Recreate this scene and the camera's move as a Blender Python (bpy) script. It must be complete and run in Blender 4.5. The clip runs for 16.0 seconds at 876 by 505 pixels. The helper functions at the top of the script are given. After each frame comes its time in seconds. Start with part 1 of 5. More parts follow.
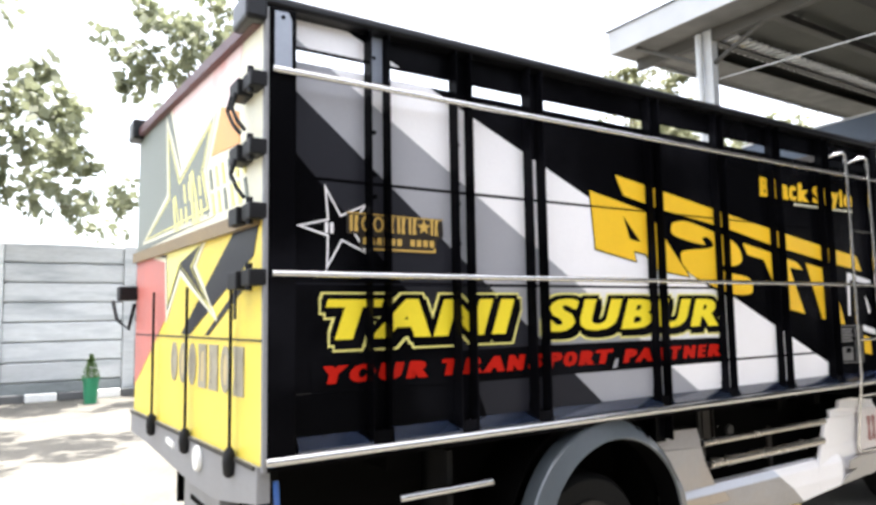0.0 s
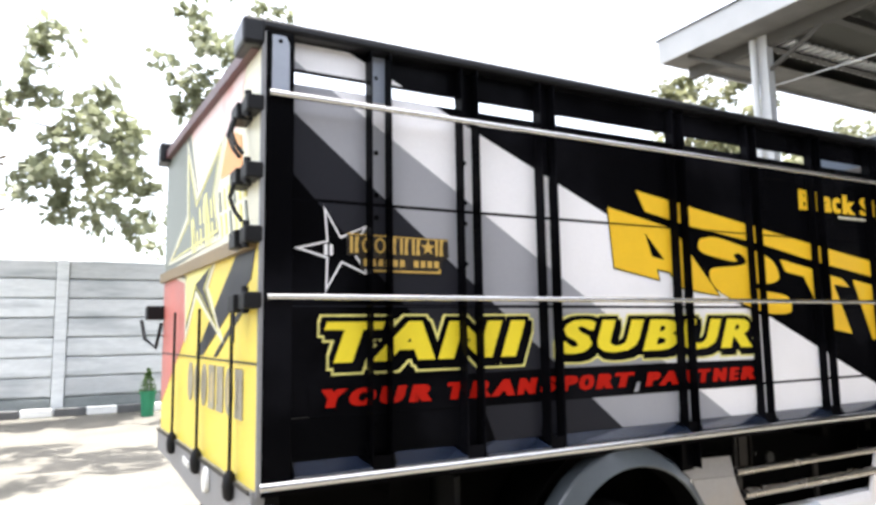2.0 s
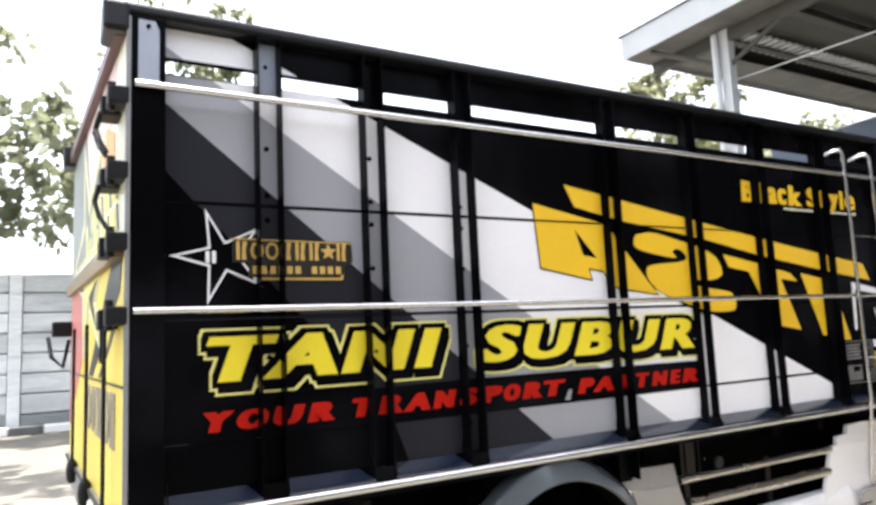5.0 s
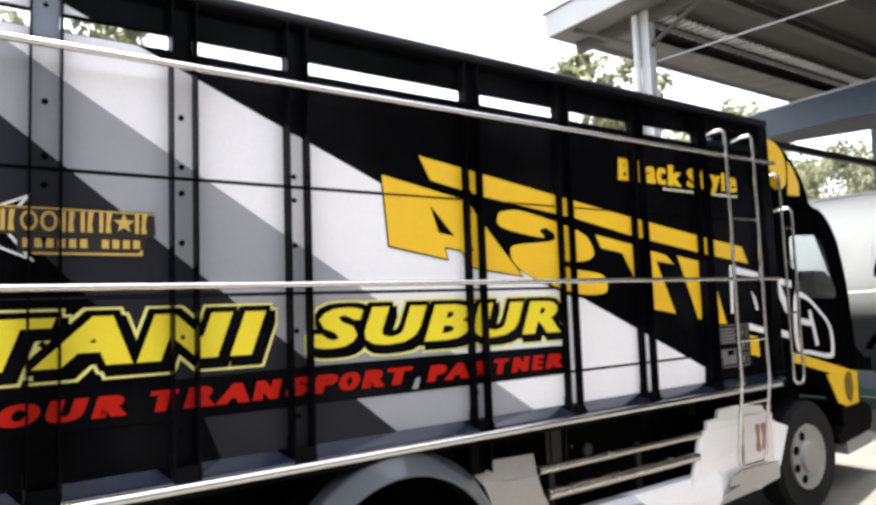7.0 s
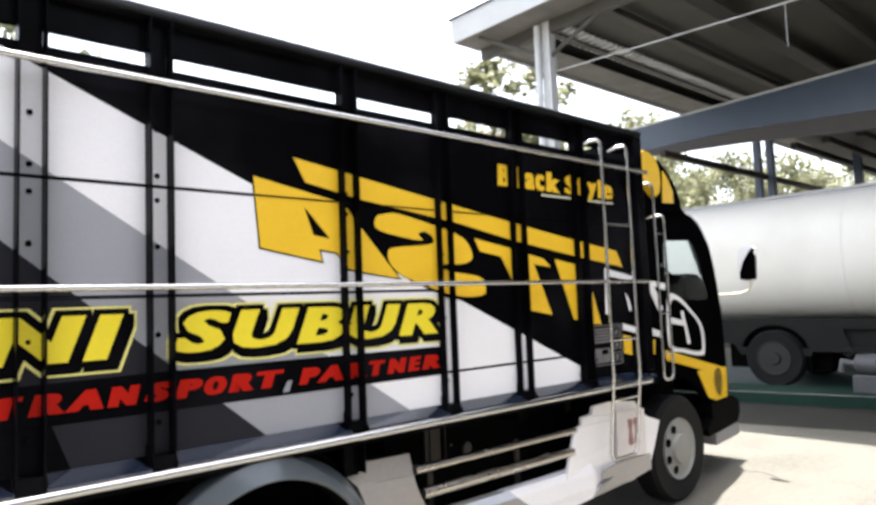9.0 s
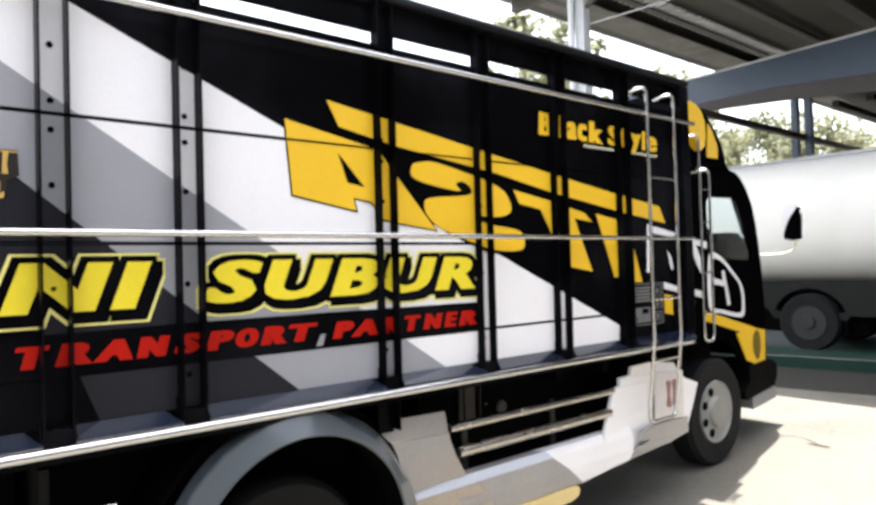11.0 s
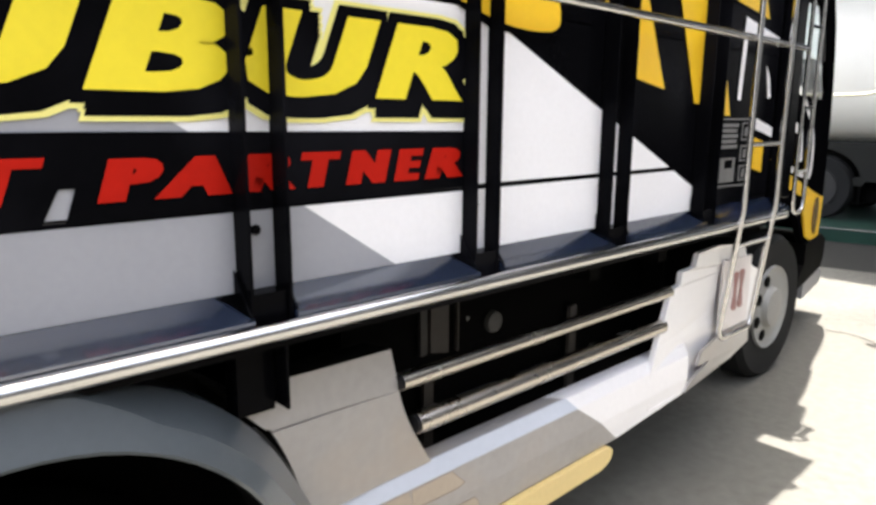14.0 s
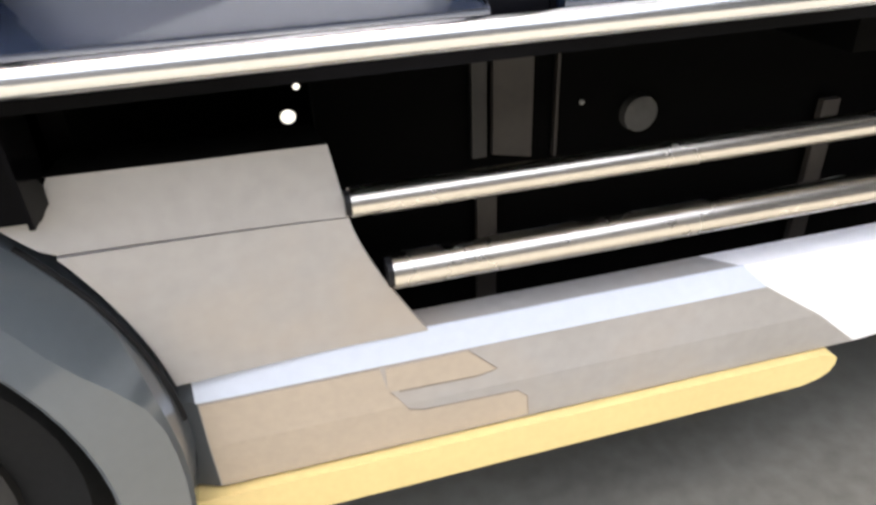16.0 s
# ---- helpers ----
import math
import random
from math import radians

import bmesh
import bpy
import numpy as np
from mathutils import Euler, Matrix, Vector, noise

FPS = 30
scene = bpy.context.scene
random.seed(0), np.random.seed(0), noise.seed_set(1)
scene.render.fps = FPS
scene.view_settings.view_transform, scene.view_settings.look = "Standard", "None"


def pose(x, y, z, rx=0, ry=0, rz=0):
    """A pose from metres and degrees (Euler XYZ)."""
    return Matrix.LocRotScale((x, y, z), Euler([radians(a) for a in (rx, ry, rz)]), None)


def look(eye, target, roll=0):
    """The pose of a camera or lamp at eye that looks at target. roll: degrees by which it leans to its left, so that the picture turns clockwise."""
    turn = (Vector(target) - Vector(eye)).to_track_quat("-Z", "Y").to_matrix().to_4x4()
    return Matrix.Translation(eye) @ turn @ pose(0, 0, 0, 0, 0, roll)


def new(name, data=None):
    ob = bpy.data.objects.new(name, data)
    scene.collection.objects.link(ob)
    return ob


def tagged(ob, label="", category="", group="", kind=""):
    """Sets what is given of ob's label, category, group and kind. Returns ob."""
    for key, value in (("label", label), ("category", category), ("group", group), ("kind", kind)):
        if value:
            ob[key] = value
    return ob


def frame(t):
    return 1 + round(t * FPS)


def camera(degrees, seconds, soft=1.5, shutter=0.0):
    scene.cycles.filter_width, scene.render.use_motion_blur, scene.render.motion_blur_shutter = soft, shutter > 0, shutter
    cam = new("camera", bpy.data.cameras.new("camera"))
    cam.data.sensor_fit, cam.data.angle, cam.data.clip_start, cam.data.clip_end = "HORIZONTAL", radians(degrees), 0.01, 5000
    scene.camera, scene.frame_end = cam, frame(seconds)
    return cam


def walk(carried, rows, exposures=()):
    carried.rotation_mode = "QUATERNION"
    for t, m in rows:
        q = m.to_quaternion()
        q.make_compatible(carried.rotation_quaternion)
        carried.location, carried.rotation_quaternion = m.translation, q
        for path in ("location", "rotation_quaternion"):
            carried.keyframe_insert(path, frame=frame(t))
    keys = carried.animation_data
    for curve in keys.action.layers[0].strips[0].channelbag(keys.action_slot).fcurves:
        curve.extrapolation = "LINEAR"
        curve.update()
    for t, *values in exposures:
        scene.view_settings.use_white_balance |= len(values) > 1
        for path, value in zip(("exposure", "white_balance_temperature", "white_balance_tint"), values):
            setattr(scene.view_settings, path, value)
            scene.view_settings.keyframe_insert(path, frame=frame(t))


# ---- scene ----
from mathutils import geometry

cam = camera(65.9, 16.0, soft=3.0)
PATH = [
    (0, (0.157, 0.18, 1.672), (1.233, 1.856, 1.858), -1.0),
    (0.5, (0.159, 0.159, 1.687), (1.227, 1.833, 1.927), -2.0),
    (1, (0.177, 0.156, 1.687), (1.239, 1.837, 1.906), -1.6),
    (1.5, (0.248, 0.15, 1.693), (1.256, 1.863, 1.911), -0.8),
    (2, (0.388, 0.107, 1.705), (1.316, 1.864, 1.934), -0.9),
    (2.5, (0.514, 0.072, 1.706), (1.395, 1.853, 1.935), -1.6),
    (3, (0.587, 0.041, 1.703), (1.541, 1.784, 1.926), -1.4),
    (3.2, (0.588, 0.029, 1.701), (1.582, 1.751, 1.915), -1.3),
    (5.3, (0.847, 0.208, 1.727), (1.828, 1.934, 1.965), -2.8),
    (5.5, (0.89, 0.226, 1.726), (1.9, 1.937, 1.958), -2.9),
    (6, (1.033, 0.237, 1.728), (2.095, 1.92, 1.928), -2.4),
    (6.5, (1.19, 0.197, 1.734), (2.266, 1.873, 1.92), -1.2),
    (7, (1.299, 0.191, 1.739), (2.435, 1.829, 1.897), -2.1),
    (7.5, (1.336, 0.171, 1.739), (2.506, 1.785, 1.899), -1.8),
    (8, (1.368, 0.132, 1.741), (2.585, 1.71, 1.915), -2.4),
    (8.5, (1.402, 0.098, 1.738), (2.696, 1.613, 1.904), -2.3),
    (9, (1.421, 0.056, 1.733), (2.758, 1.535, 1.887), -2.3),
    (9.5, (1.421, 0.026, 1.727), (2.8, 1.469, 1.856), -1.6),
    (10, (1.421, 0.044, 1.695), (2.77, 1.519, 1.757), -0.8),
    (10.2, (1.421, 0.062, 1.696), (2.736, 1.569, 1.728), -0.3),
    (12.3, (1.856, 0.752, 1.701), (3.146, 2.278, 1.777), -2.9),
    (12.5, (1.952, 0.851, 1.684), (3.255, 2.368, 1.709), -2.6),
    (13, (2.148, 1.141, 1.661), (3.605, 2.509, 1.624), -0.8),
    (13.5, (2.342, 1.384, 1.613), (3.859, 2.659, 1.343), -2.6),
    (14, (2.645, 1.569, 1.541), (3.99, 2.997, 1.151), 0.4),
    (14.5, (2.907, 1.724, 1.494), (4.122, 3.203, 0.915), 0.4),
    (15, (3.2, 1.945, 1.452), (4.421, 3.359, 0.737), 0.4),
    (15.5, (3.404, 1.981, 1.39), (4.363, 3.495, 0.501), -0.8),
    (16, (3.586, 1.918, 1.324), (3.997, 3.584, 0.297), -2.6),
]
walk(cam, [(t, look(eye, target, roll)) for t, eye, target, roll in PATH],
     [(0.0, 2.3), (3.0, 2.18), (5.5, 2.18), (9.0, 2.18), (10.0, 2.2), (12.5, 2.44), (13.0, 2.38), (13.5, 2.26), (14.0, 2.36), (14.5, 2.68), (15.0, 2.74), (15.5, 2.68), (16.0, 2.9)])

# ---- light ----
SUN_TO = Vector((0.005, 0.075, 1.0)).normalized()
world = bpy.data.worlds.new("world")
scene.world = world
world.use_nodes = True
wn = world.node_tree.nodes
sky = wn.new("ShaderNodeTexSky")
sky.sky_type = "NISHITA"
sky.sun_disc = False
sky.sun_elevation = math.asin(SUN_TO.z)
sky.sun_rotation = math.atan2(SUN_TO.x, SUN_TO.y)
sky.air_density, sky.dust_density, sky.ozone_density = 0.8, 3.0, 0.8
wn["Background"].inputs["Strength"].default_value = 0.155
haze = wn.new("ShaderNodeHueSaturation")
haze.inputs["Saturation"].default_value, haze.inputs["Value"].default_value = 0.4, 1.15
world.node_tree.links.new(sky.outputs[0], haze.inputs["Color"])
world.node_tree.links.new(haze.outputs[0], wn["Background"].inputs["Color"])
sun = new("sun", bpy.data.lights.new("sun", "SUN"))
sun.data.energy, sun.data.angle, sun.data.color = 4.3, radians(0.6), (1.0, 0.965, 0.92)
sun.matrix_basis = look(SUN_TO * 30, (0, 0, 0))


# ---- materials ----
def material(name, color, rough=0.5, metal=0.0, vary=0.12, scale=3.0, fine=60.0, bump=0.0, coat=0.0, spec=0.5, dirt_or_sheen=None, dirt_or_sheen_amount=0.0, by_object=0.0, stretch=None):
    """A surface with broad stains, fine grain and slight relief; the patch layer holds dirt, and on black paint a
    reflected sheen.
    """
    m = bpy.data.materials.new(name)
    m.use_nodes = True
    nt = m.node_tree
    b = nt.nodes["Principled BSDF"]
    co = nt.nodes.new("ShaderNodeTexCoord")
    big = nt.nodes.new("ShaderNodeTexNoise")
    big.inputs["Scale"].default_value, big.inputs["Detail"].default_value = scale, 5
    small = nt.nodes.new("ShaderNodeTexNoise")
    small.inputs["Scale"].default_value, small.inputs["Detail"].default_value = fine, 3
    where = co.outputs["Object"]
    if stretch:
        long = nt.nodes.new("ShaderNodeMapping")
        long.inputs["Scale"].default_value = stretch
        nt.links.new(where, long.inputs["Vector"])
        where = long.outputs[0]
    for n in (big, small):
        nt.links.new(where, n.inputs["Vector"])
    add = nt.nodes.new("ShaderNodeMath")
    add.operation = "MULTIPLY_ADD"
    add.inputs[1].default_value, add.inputs[2].default_value = 0.35, 0.0
    nt.links.new(small.outputs["Fac"], add.inputs[0])
    both = nt.nodes.new("ShaderNodeMath")
    both.operation = "MULTIPLY_ADD"
    both.inputs[1].default_value = 0.65
    nt.links.new(big.outputs["Fac"], both.inputs[0])
    nt.links.new(add.outputs[0], both.inputs[2])
    ramp = nt.nodes.new("ShaderNodeMapRange")
    ramp.inputs["From Min"].default_value, ramp.inputs["From Max"].default_value = 0.3, 0.7
    ramp.inputs["To Min"].default_value, ramp.inputs["To Max"].default_value = 1.0 - vary, 1.0 + vary
    nt.links.new(both.outputs[0], ramp.inputs["Value"])
    last = ramp.outputs[0]
    if by_object:
        info = nt.nodes.new("ShaderNodeObjectInfo")
        r2 = nt.nodes.new("ShaderNodeMapRange")
        r2.inputs["To Min"].default_value, r2.inputs["To Max"].default_value = 1.0 - by_object, 1.0 + by_object
        nt.links.new(info.outputs["Random"], r2.inputs["Value"])
        mul = nt.nodes.new("ShaderNodeMath")
        mul.operation = "MULTIPLY"
        nt.links.new(last, mul.inputs[0])
        nt.links.new(r2.outputs[0], mul.inputs[1])
        last = mul.outputs[0]
    tint = nt.nodes.new("ShaderNodeVectorMath")
    tint.operation = "SCALE"
    tint.inputs[0].default_value = color
    nt.links.new(last, tint.inputs["Scale"])
    colour = tint.outputs[0]
    if dirt_or_sheen:
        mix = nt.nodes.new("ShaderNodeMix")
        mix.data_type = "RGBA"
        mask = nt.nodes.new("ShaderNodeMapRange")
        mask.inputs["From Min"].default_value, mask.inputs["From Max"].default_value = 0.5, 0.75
        mask.inputs["To Max"].default_value = dirt_or_sheen_amount
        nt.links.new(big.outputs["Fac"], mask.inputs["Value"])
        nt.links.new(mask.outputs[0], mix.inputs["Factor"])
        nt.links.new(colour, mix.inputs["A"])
        mix.inputs["B"].default_value = (*dirt_or_sheen, 1)
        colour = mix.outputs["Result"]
    nt.links.new(colour, b.inputs["Base Color"])
    rr = nt.nodes.new("ShaderNodeMapRange")
    rr.inputs["To Min"].default_value, rr.inputs["To Max"].default_value = max(0.02, rough - 0.08), min(1, rough + 0.12)
    nt.links.new(big.outputs["Fac"], rr.inputs["Value"])
    nt.links.new(rr.outputs[0], b.inputs["Roughness"])
    b.inputs["Metallic"].default_value = metal
    b.inputs["Specular IOR Level"].default_value = spec
    b.inputs["Coat Weight"].default_value = coat
    b.inputs["Coat Roughness"].default_value = 0.08
    if bump:
        bp = nt.nodes.new("ShaderNodeBump")
        bp.inputs["Strength"].default_value, bp.inputs["Distance"].default_value = bump, 0.01
        nt.links.new(both.outputs[0], bp.inputs["Height"])
        nt.links.new(bp.outputs[0], b.inputs["Normal"])
    return m


# lighter patches put cloudy reflections into the black's colour
BLACK = material("black_paint", (0.0024, 0.0024, 0.003), 0.2, spec=0.025, vary=0.3, scale=1.7, bump=0.04, dirt_or_sheen=(0.012, 0.012, 0.015), dirt_or_sheen_amount=0.7)
RAIL = material("worn_black_rail_paint", (0.006, 0.006, 0.007), 0.3, spec=0.3, vary=0.3, scale=2.5, bump=0.05)
# ledge base colour carries some blue of the reflected sky
LEDGE = material("sky_tinted_black_gloss", (0.011, 0.016, 0.030), 0.14, coat=1.0, vary=0.12, bump=0.05)
WHITE = material("white_paint", (0.86, 0.84, 0.845), 0.3, coat=0.3, vary=0.05, bump=0.03, dirt_or_sheen=(0.5, 0.48, 0.45), dirt_or_sheen_amount=0.15)
LIGHT = material("light_grey_paint", (0.315, 0.315, 0.335), 0.32, spec=0.35, vary=0.06, bump=0.03)
DARK = material("dark_grey_paint", (0.02, 0.02, 0.025), 0.3, spec=0.12, vary=0.1, bump=0.03)
YELLOW = material("yellow_paint", (0.82, 0.50, 0.022), 0.35, coat=0.2, vary=0.06)
GATE = material("bright_yellow_paint", (0.78, 0.61, 0.085), 0.4, vary=0.08)
LEMON = material("lemon_vinyl", (0.82, 0.66, 0.03), 0.35, vary=0.06)
PALE = material("pale_yellow_vinyl", (0.85, 0.78, 0.25), 0.4, vary=0.06)
RED = material("red_vinyl", (0.42, 0.010, 0.004), 0.4, spec=0.12, vary=0.12)
MAROON = material("dark_red_paint", (0.075, 0.02, 0.022), 0.4, vary=0.2)
ORANGE = material("orange_vinyl", (0.78, 0.34, 0.10), 0.4, vary=0.1)
PINK = material("faded_red_vinyl", (0.55, 0.17, 0.14), 0.4, vary=0.15)
GREEN = material("dull_green_vinyl", (0.16, 0.18, 0.15), 0.4, vary=0.15)
ROSE = material("washed_pink_vinyl", (0.78, 0.60, 0.57), 0.4, vary=0.1, scale=5, dirt_or_sheen=(0.68, 0.28, 0.24), dirt_or_sheen_amount=0.8)
BLUSH = material("pale_pinkish_plate", (0.70, 0.65, 0.63), 0.45, vary=0.12, scale=8)
EMBLEM = material("faded_maroon_print", (0.30, 0.13, 0.12), 0.5, vary=0.3, scale=12)
TAN = material("tan_vinyl", (0.50, 0.40, 0.20), 0.4, vary=0.12)
CREAM = material("cream_vinyl", (0.75, 0.72, 0.55), 0.4, vary=0.1)
GOLD = material("gold_vinyl", (0.62, 0.40, 0.10), 0.35, vary=0.1)
RIBGOLD = material("weathered_gold_paint", (0.20, 0.14, 0.065), 0.45, vary=0.3, scale=2.5)
AMBER = material("dark_amber_plastic", (0.16, 0.08, 0.02), 0.2, vary=0.3)
BROWN = material("brown_vinyl", (0.014, 0.009, 0.005), 0.4, vary=0.1)
CHROME = material("steel_pipe", (0.60, 0.59, 0.58), 0.2, metal=1.0, vary=0.08, fine=120, bump=0.03)
GUARD = material("brushed_steel_pipe", (0.54, 0.50, 0.45), 0.24, metal=1.0, vary=0.12, scale=6, fine=120, bump=0.04)
DULL = material("dull_steel", (0.35, 0.34, 0.33), 0.45, metal=0.7, vary=0.15)
SKIRT = material("beige_grey_paint", (0.325, 0.305, 0.288), 0.38, coat=0.2, vary=0.12, scale=3.5, fine=40, dirt_or_sheen=(0.33, 0.25, 0.17), dirt_or_sheen_amount=0.45, bump=0.05)
PATCH = material("faded_beige_filler", (0.42, 0.345, 0.265), 0.5, vary=0.1)
SKIRT_EDGE = material("pale_blue_grey_edge", (0.54, 0.57, 0.63), 0.35, vary=0.06, coat=0.2)
PRINT = material("pale_grey_print", (0.15, 0.145, 0.14), 0.45, vary=0.25, scale=15)
PLATE = material("blue_grey_plate_paint", (0.30, 0.33, 0.39), 0.35, vary=0.08)
FENDER = material("blue_grey_paint", (0.062, 0.072, 0.081), 0.3, coat=1.0, vary=0.1, bump=0.03)
STEPEND = material("shaded_step_paint", (0.075, 0.08, 0.085), 0.5, vary=0.12)
SCRATCH = material("dirty_brown_paint_edge", (0.26, 0.21, 0.16), 0.6, vary=0.2)
UNDERSTEEL = material("dusty_brown_steel", (0.032, 0.026, 0.021), 0.6, vary=0.25, scale=6)
CAPGREY = material("dusty_grey_cap", (0.055, 0.053, 0.05), 0.6, vary=0.3, scale=20)
CABBLACK = material("black_cab_paint", (0.0016, 0.0016, 0.002), 0.5, spec=0.0, vary=0.2)
BLUE = material("blue_plastic", (0.03, 0.10, 0.32), 0.4, vary=0.2)
PUMPGREY = material("dull_grey_casting", (0.07, 0.07, 0.073), 0.5, vary=0.2, scale=6)
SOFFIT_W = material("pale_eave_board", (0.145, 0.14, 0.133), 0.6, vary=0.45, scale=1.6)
# apron colour darkened to stand for the canopy's shade
SHADED_APRON = material("shaded_apron", (0.024, 0.023, 0.020), 0.9, spec=0.2, vary=0.25, scale=1.2, fine=20, bump=0.3)
RUBBER = material("tyre_rubber", (0.012, 0.012, 0.012), 0.8, spec=0.15, vary=0.3, bump=0.2)
RUSTRIM = material("dusty_dark_rim", (0.016, 0.015, 0.014), 0.7, vary=0.2)
GUNMETAL = material("dark_grey_locker_paint", (0.011, 0.011, 0.0095), 0.6, spec=0.15, vary=0.15)
DARKSTEEL = material("dark_bare_steel", (0.022, 0.02, 0.018), 0.6, vary=0.2)
RIM = material("grey_rim_paint", (0.235, 0.235, 0.225), 0.5, vary=0.15, dirt_or_sheen=(0.2, 0.17, 0.14), dirt_or_sheen_amount=0.5)
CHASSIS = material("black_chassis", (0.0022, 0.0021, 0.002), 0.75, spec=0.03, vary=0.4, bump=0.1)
CABLE = material("black_plastic", (0.009, 0.009, 0.01), 0.5, spec=0.2, vary=0.2)
STRIP = material("dull_yellow_paint", (0.74, 0.56, 0.24), 0.4, vary=0.08, dirt_or_sheen=(0.5, 0.38, 0.2), dirt_or_sheen_amount=0.3)
GREYLETTER = material("worn_grey_vinyl", (0.30, 0.27, 0.20), 0.45, vary=0.3, scale=9)
SOFFIT = material("brown_grey_soffit", (0.06, 0.052, 0.048), 0.6, vary=0.15)
BINYELLOW = material("faded_yellow_plastic", (0.50, 0.50, 0.03), 0.45, vary=0.12)
BUMPER = material("grey_bumper_paint", (0.215, 0.215, 0.222), 0.5, vary=0.12, dirt_or_sheen=(0.15, 0.14, 0.13), dirt_or_sheen_amount=0.4)
LENS = material("clear_lens", (0.75, 0.75, 0.72), 0.2, vary=0.08)
CONCRETE = material("concrete_yard", (0.124, 0.117, 0.101), 0.9, spec=0.2, vary=0.32, scale=0.9, fine=18, bump=0.3, dirt_or_sheen=(0.088, 0.082, 0.071), dirt_or_sheen_amount=0.7)
PRECAST = material("precast_concrete", (0.60, 0.615, 0.61), 0.9, vary=0.22, scale=1.4, fine=14, bump=0.3, dirt_or_sheen=(0.20, 0.22, 0.23), dirt_or_sheen_amount=0.85, by_object=0.18, stretch=(0.45, 1.0, 3.0))
DARK_PRECAST = material("darker_stained_precast", (0.26, 0.28, 0.275), 0.9, vary=0.3, scale=1.4, fine=14, bump=0.3, dirt_or_sheen=(0.09, 0.10, 0.10), dirt_or_sheen_amount=0.9, by_object=0.2, stretch=(0.45, 1.0, 3.0))
DARKWALL = material("dark_grey_render", (0.10, 0.10, 0.10), 0.9, spec=0.2, vary=0.15, bump=0.2)
KERB_W = material("white_kerb_paint", (0.75, 0.75, 0.72), 0.8, vary=0.12, bump=0.2)
KERB_B = material("dark_kerb_paint", (0.10, 0.10, 0.10), 0.8, vary=0.2, bump=0.2)
STEEL_W = material("pale_grey_steelwork", (0.55, 0.56, 0.57), 0.55, vary=0.1)
FASCIA_W = material("pale_fascia_paint", (0.45, 0.455, 0.46), 0.5, vary=0.08, scale=1.5)
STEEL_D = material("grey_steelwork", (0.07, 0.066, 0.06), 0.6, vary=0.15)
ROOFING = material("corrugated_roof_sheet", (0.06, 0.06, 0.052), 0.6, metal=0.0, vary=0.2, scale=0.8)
BLUEGREY = material("blue_grey_fascia", (0.05, 0.07, 0.105), 0.3, vary=0.1)
RUST = material("rust_brown_beam", (0.035, 0.022, 0.016), 0.7, vary=0.25)
TANK = material("tank_paint", (0.75, 0.72, 0.65), 0.32, vary=0.06, scale=0.8, dirt_or_sheen=(0.42, 0.39, 0.35), dirt_or_sheen_amount=0.3)
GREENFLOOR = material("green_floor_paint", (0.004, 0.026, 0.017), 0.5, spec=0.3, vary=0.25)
POTGREEN = material("green_plastic_pot", (0.02, 0.21, 0.10), 0.4, vary=0.12)
BARK = material("bark", (0.12, 0.09, 0.06), 0.9, vary=0.3, bump=0.6)
FARLEAF = material("sunlit_far_leaves", (0.19, 0.195, 0.11), 0.5, vary=0.45, scale=0.8)
LEAF = material("leaves", (0.19, 0.205, 0.125), 0.5, vary=0.4, scale=1.5)
SHRUB = material("shrub_leaves", (0.05, 0.10, 0.02), 0.6, vary=0.3)

for m in (LEAF, FARLEAF, SHRUB):
    nt = m.node_tree
    b = nt.nodes["Principled BSDF"]
    thin = nt.nodes.new("ShaderNodeBsdfTranslucent")
    nt.links.new(b.inputs["Base Color"].links[0].from_socket, thin.inputs["Color"])
    both = nt.nodes.new("ShaderNodeMixShader")
    both.inputs[0].default_value = 0.45
    nt.links.new(b.outputs[0], both.inputs[1])
    nt.links.new(thin.outputs[0], both.inputs[2])
    nt.links.new(both.outputs[0], nt.nodes["Material Output"].inputs["Surface"])

GLASS = bpy.data.materials.new("window_glass")
GLASS.use_nodes = True
g = GLASS.node_tree.nodes["Principled BSDF"]
g.inputs["Base Color"].default_value = (0.85, 0.9, 0.9, 1)
g.inputs["Transmission Weight"].default_value, g.inputs["Roughness"].default_value, g.inputs["IOR"].default_value = 1.0, 0.02, 1.05


# ---- building helpers ----
def root(name, at, label, category, group="", kind=""):
    ob = new(name)
    ob.matrix_basis = pose(*at)
    return tagged(ob, label, category, group, kind)


def link(name, bm, mats, parent=None, label="", smooth=False):
    bmesh.ops.recalc_face_normals(bm, faces=bm.faces)
    me = bpy.data.meshes.new(name)
    bm.to_mesh(me)
    bm.free()
    for m in mats if isinstance(mats, (list, tuple)) else [mats]:
        me.materials.append(m)
    if smooth:
        me.polygons.foreach_set("use_smooth", [True] * len(me.polygons))
        me.set_sharp_from_angle(angle=radians(40))
    ob = new(name, me)
    if parent:
        ob.parent = parent
        ob.matrix_parent_inverse = Matrix.Identity(4) if parent.type == "MESH" else parent.matrix_basis.inverted()
    return tagged(ob, label)


def part(name, bm, mat, parent, label="", smooth=False):
    return link(name, bm, mat, parent, label, smooth)


